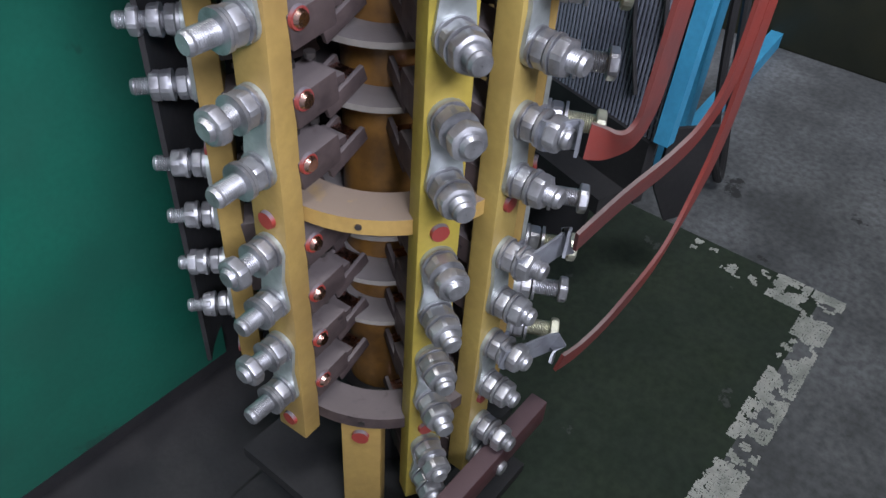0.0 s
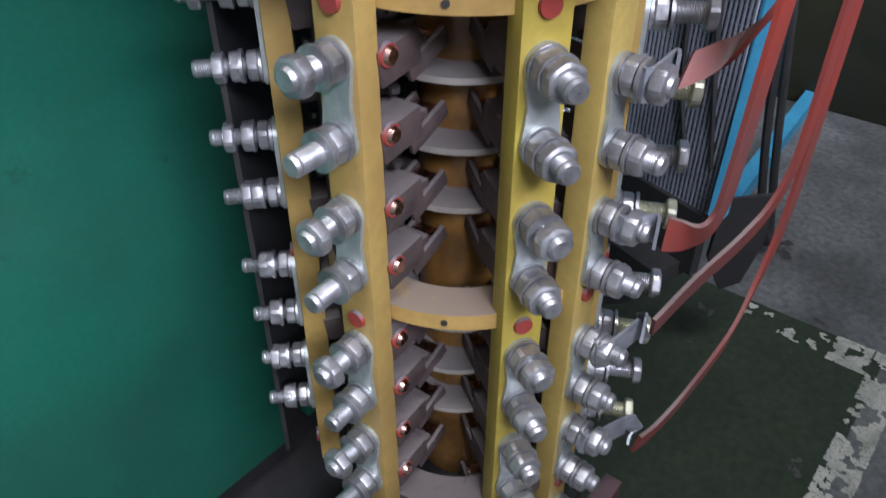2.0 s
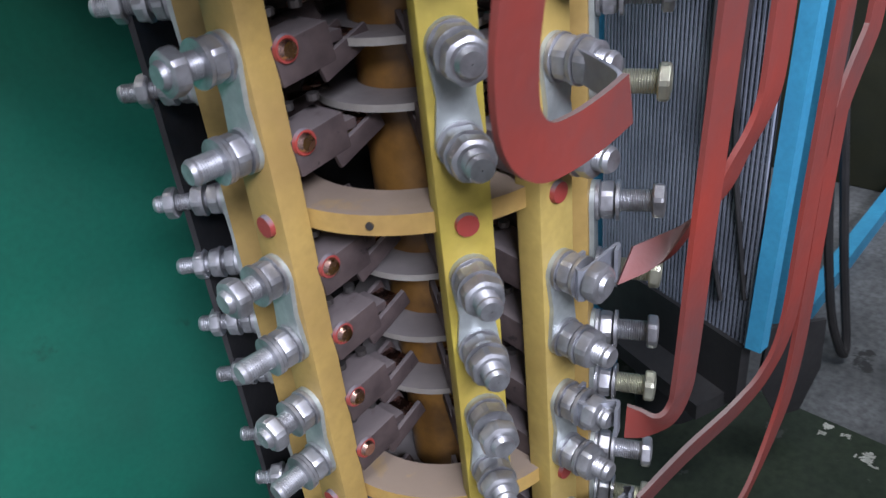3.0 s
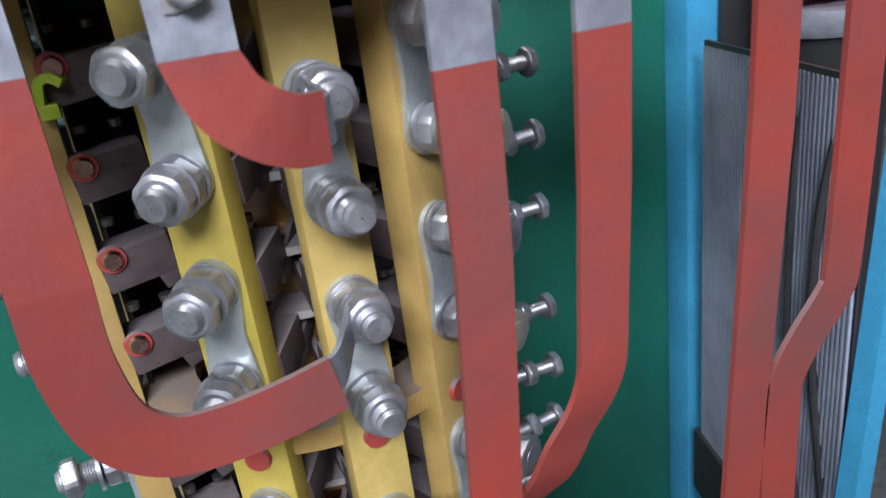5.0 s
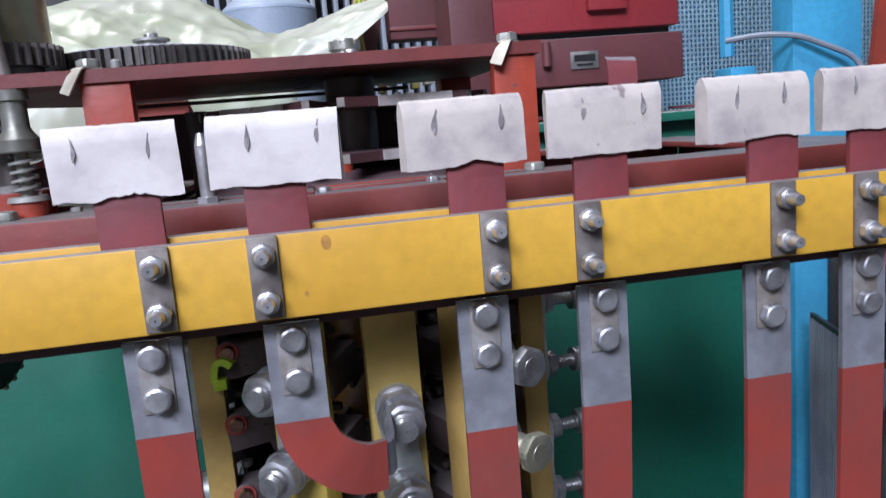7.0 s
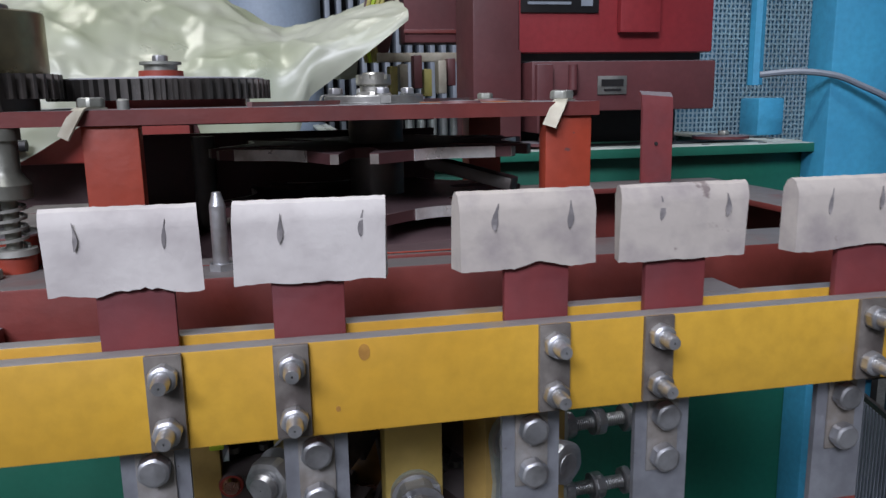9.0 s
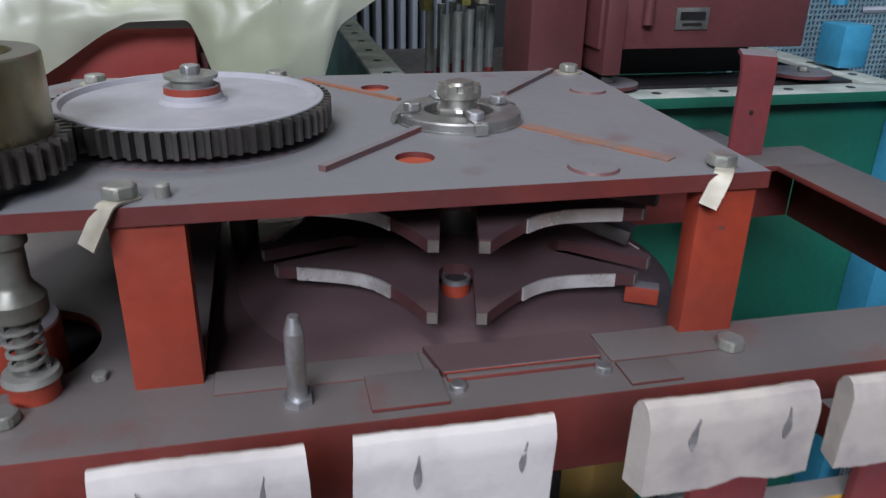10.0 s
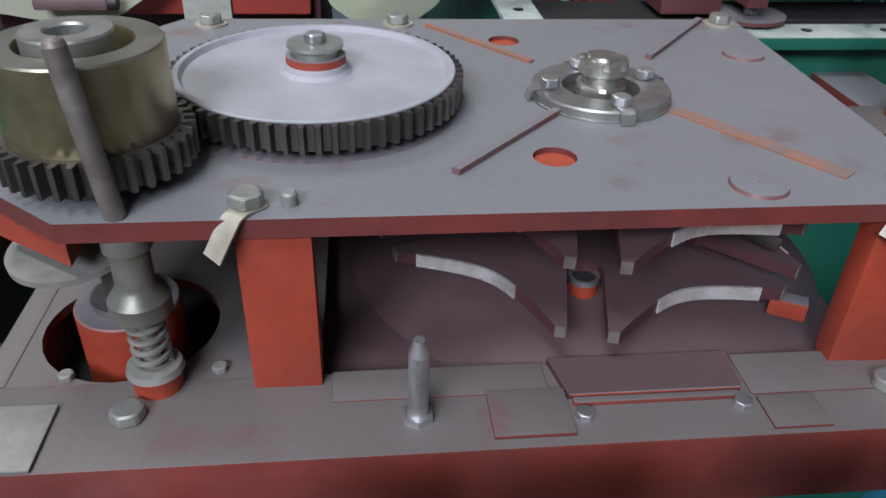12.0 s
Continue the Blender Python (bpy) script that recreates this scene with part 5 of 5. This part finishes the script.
def woven_panel(name, a, c, z0, z1, pitch, wire, parent):
    """Coarse wire cloth: wavy wires that pass over and under one another."""
    bm = B()
    a, c = Vector((*a, 0)), Vector((*c, 0))
    d = (c - a)
    run = d.length
    d.normalize()
    out = Vector((d.y, -d.x, 0))
    nx, nz = int(run / pitch), int((z1 - z0) / pitch)
    for i in range(nx + 1):
        pts = [a + d * (i * pitch) + out * (wire * 0.5 * (1 if (i + k) % 2 else -1)) + Vector((0, 0, z0 + k * pitch)) for k in range(nz + 1)]
        ribbon(bm, pts, [d] * len(pts), wire, wire * 0.7)
    for k in range(nz + 1):
        pts = [a + d * (i * pitch) - out * (wire * 0.5 * (1 if (i + k) % 2 else -1)) + Vector((0, 0, z0 + k * pitch)) for i in range(nx + 1)]
        ribbon(bm, pts, [(0, 0, 1)] * len(pts), wire, wire * 0.7)
    return part(name, bm, PALE_MESH, parent, smooth=60)


fence = thing("mesh_screen", "light blue steel screen with fine grey-blue wire mesh", "screen")
bm = B()
ribbon(bm, [(0.766, 0.53, 0.43), (0.808, 0.53, 1.05), (0.850, 0.53, 1.65)], [(1, 0, 0)] * 3, 0.026, 0.024)
part("post", bm, BLUE, fence)
for x, y, w, d, z0, h in ((0.927, 0.94, 0.110, 0.05, 0.0, 2.4),):
    bm = B()
    box(bm, (x, y, (z0 + h) / 2), (w, d, h - z0), None, 0.004)
    part("post", bm, BLUE, fence)
mesh_panel("wire_mesh", (0.772, 0.55), (0.872, 0.88), 0.42, 1.055, 0.0082, 0.0034, fence)
bm = B()
ribbon(bm, [(0.774, 0.549, 1.058), (0.873, 0.879, 1.058)], [(0, 0, 1)] * 2, 0.008, 0.005)
part("top_edge", bm, DARK_STEEL, fence)
# black sheet added where the gap beside the post is dark
bm = B()
box(bm, (0.959, 0.905, 1.1225), (0.074, 0.012, 0.205), None, 0.002)
part("dark_gap_sheet", bm, BLACK, fence, "black sheet in place of the dark gap beside the blue post")
bm = B()
ribbon(bm, [(0.771, 0.547, 0.36), (0.879, 0.895, 0.36)], [(0, 0, 1)] * 2, 0.12, 0.02)
part("kick_plate", bm, BLACK, fence)
# added sheet; its dark colour makes the shade between the wires
bm = B()
ribbon(bm, [(0.7790, 0.5479, 0.737), (0.8790, 0.8779, 0.737)], [(0, 0, 1)] * 2, 0.635, 0.002)
part("backing_sheet", bm, SCREEN_BACK, fence, "dark sheet added for the dark gaps of the mesh")
bm = B()
ribbon(bm, [(0.760, 0.575, 0.30), (0.835, 0.81, 0.30)], [(1, -0.3, 0)] * 2, 0.10, 0.03)
part("trough", bm, BLACK, fence)
rail_fence = thing("mesh_fence", "light blue steel fence standing on the floor", "fence")
for x, y, w, d, h in ((1.36, 0.70, 0.05, 0.05, 2.4), (2.4, 0.76, 0.05, 0.05, 2.4), (1.30, 1.42, 0.05, 0.05, 2.6)):
    bm = B()
    box(bm, (x, y, h / 2), (w, d, h), None, 0.004)
    part("post", bm, BLUE, rail_fence)
for z in (0.025, 1.2):
    bm = B()
    ribbon(bm, [(1.47, 0.706, z), (2.4, 0.76, z)], [(0, 0, 1)] * 2, 0.05, 0.04)
    part("rail", bm, BLUE, rail_fence)
woven_panel("wire_mesh", (0.86, 1.30), (1.50, 1.36), 1.05, 2.1, 0.0088, 0.0030, rail_fence)
bm = B()
ribbon(bm, [(0.86, 1.36, 1.5), (1.50, 1.42, 1.5)], [(0, 0, 1)] * 2, 1.3, 0.004)
part("back_sheet", bm, PALE_SHEET, rail_fence, "pale sheet behind the wire")
bm = B()
box(bm, (1.44, 0.73, 0.9), (0.10, 0.02, 1.8), None, 0.003)
part("blue_panel", bm, BLUE, rail_fence)
bm = B()
box(bm, (0.884, 1.08, 1.392), (0.044, 0.05, 0.056), None, 0.004)
solid("junction_box", bm, BLUE, "light blue steel junction box by the fence", "box")


def cable(name, pts, r, stuff, label):
    bm = B()
    pts = [Vector(p) for p in glide(pts, 8)]
    rings = []
    for i, p in enumerate(pts):
        t = (pts[min(i + 1, len(pts) - 1)] - pts[max(i - 1, 0)]).normalized()
        s = t.orthogonal().normalized() if i == 0 else (s - t * s.dot(t)).normalized()
        u = t.cross(s)
        rings.append([bm.verts.new(p + (s * math.cos(2 * math.pi * k / 8) + u * math.sin(2 * math.pi * k / 8)) * r) for k in range(8)])
    for a, c in zip(rings, rings[1:]):
        for k in range(8):
            bm.faces.new((a[k], a[(k + 1) % 8], c[(k + 1) % 8], c[k]))
    bm.faces.new(rings[0][::-1]), bm.faces.new(rings[-1])
    return solid(name, bm, stuff, label, "cable")


cable("cable", [(0.796, 0.590, 1.058), (0.788, 0.598, 0.98), (0.783, 0.605, 0.90), (0.781, 0.606, 0.80), (0.782, 0.598, 0.70), (0.780, 0.580, 0.60), (0.775, 0.560, 0.50)], 0.0050, BLACK, "black cable looping down the mesh screen")
cable("cable", [(0.812, 0.660, 1.058), (0.803, 0.658, 0.95), (0.797, 0.655, 0.80), (0.793, 0.640, 0.62), (0.780, 0.600, 0.48)], 0.0040, BLACK, "black cable looping down the mesh screen")
cable("cable", [(1.30, 0.66, 0.9), (1.29, 0.64, 0.5), (1.30, 0.60, 0.2), (1.33, 0.57, 0.06), (1.37, 0.57, 0.05), (1.38, 0.61, 0.25), (1.37, 0.66, 0.6)], 0.010, BLACK, "black cable hanging to the floor by the fence")
cable("cable", [(0.79, 0.95, 1.452), (0.83, 0.925, 1.455), (0.87, 0.905, 1.449), (0.905, 0.90, 1.436), (0.945, 0.895, 1.418), (0.96, 0.89, 1.40)], 0.0042, GREY_PAINT, "grey cable bowed across the tank")
cable("pipe", [(0.90, 1.12, 2.4), (0.90, 1.12, 1.9), (0.895, 1.12, 1.6), (0.895, 1.12, 1.44)], 0.012, BLUE, "light blue upright pipe by the mesh")
bm = B()
out = [(-0.045, 0.0), (0.05, 0.0), (0.055, -0.10), (0.03, -0.19), (-0.01, -0.20), (-0.05, -0.12)]
prism(bm, out, -0.004, 0.004, pose(0.90, 0.525, 0.40, 90, 0, -40))
solid("rubber_flap", bm, BLACK, "dark rubber flap hanging by the fence", "flap")

bundle = thing("grey_bin", "grey lidded bin with a red cloth bundle stuffed on top", "bin", m=pose(1.005, 0.80, 0))
bm = B()
lathe(bm, [(0.0005, 0.0), (0.070, 0.0), (0.078, 1.06), (0.0005, 1.06)], None, 36)
part("body", bm, BLACK, bundle)
bm = B()
lathe(bm, [(0.0005, 1.06), (0.083, 1.06), (0.085, 1.068), (0.083, 1.092), (0.0005, 1.10)], None, 36)
part("lid", bm, GREY_STEEL, bundle)
bm = B()
bmesh.ops.create_icosphere(bm, subdivisions=4, radius=1.0, matrix=Matrix.Translation((0.0, 0, 1.150)) @ Matrix.Diagonal((0.10, 0.075, 0.055, 1)))
for v in bm.verts:
    v.co += 0.012 * noise.noise(v.co * 18) * Vector((1, 1, 1.5))
part("cloth", bm, CLOTH_RED, bundle)
stay = thing("fence_stay", "orange-red painted slanting stay on a dark post", "stay")
bm = B()
ribbon(bm, [(1.240, 1.20, 1.26), (1.255, 1.20, 1.40), (1.30, 1.20, 1.80)], [(1, 0, 0)] * 3, 0.05, 0.012)
part("stay_bar", bm, ORANGE, stay)
bm = B()
ribbon(bm, [(1.240, 1.213, 1.28), (1.240, 1.213, 0.0)], [(1, 0, 0)] * 2, 0.04, 0.012)
part("leg", bm, BLACK, stay, "dark steel leg")
bracket = thing("yellow_bracket", "small yellow bracket on a thin dark post", "bracket")
bm = B()
box(bm, (1.15, 1.17, 1.39), (0.035, 0.04, 0.045), None, 0.004)
part("bracket_block", bm, CABLE_YELLOW, bracket)
bm = B()
rod(bm, (1.15, 1.17, 0.0), (1.15, 1.17, 1.37), 0.010, 12)
part("post", bm, BLACK, bracket, "thin dark post")

# ---- machines across the aisle ----
far_m = thing("far_machine", "orange and olive machine across the aisle, darkened for shade", "machine")
# both colours hold the shade of this corner
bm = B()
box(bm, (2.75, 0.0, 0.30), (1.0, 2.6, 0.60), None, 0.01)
part("base", bm, SHADED_OLIVE, far_m)
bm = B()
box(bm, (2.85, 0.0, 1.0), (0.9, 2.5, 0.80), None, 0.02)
part("body", bm, SHADED_ORANGE, far_m)
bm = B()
box(bm, (1.95, 1.25, 1.0), (0.05, 0.05, 2.0), None, 0.004)
solid("yellow_post", bm, CABLE_YELLOW, "yellow painted steel post beyond the fence", "post")
slab("far_cabinet", (-4.0, 3.4, 0), (-1.2, 4.2, 2.2), GREY_PAINT, "grey-blue row of cabinets along the hall", "cabinet", "")
# toothed wheel beside the deck
wheel = thing("clip_wheel", "dark maroon wheel rim set with pale clips", "wheel", m=pose(-0.130, 0.722, 1.285, 0, 90, 0))
bm = B()
lathe(bm, [(0.02, -0.006), (0.132, -0.006), (0.132, 0.006), (0.02, 0.006)], None, 64)
part("disc", bm, BLACK, wheel)
bm = B()
box(bm, (0, 0, 0), (0.007, 0.0045, 0.014), pose(0, 0, 0, 25, 0, 12), 0.0008)
CLIP = finish(bm, "clip", TAB)
for k in range(36):
    shared("clip", CLIP, wheel, Matrix.Rotation(2 * math.pi * k / 36, 4, "Z") @ Matrix.Translation((0.132, 0, 0)))
bm = B()
rod(bm, (0, 0, -0.004), (0, 0, 0.035), 0.018, 20)
part("hub", bm, DARK_STEEL, wheel)
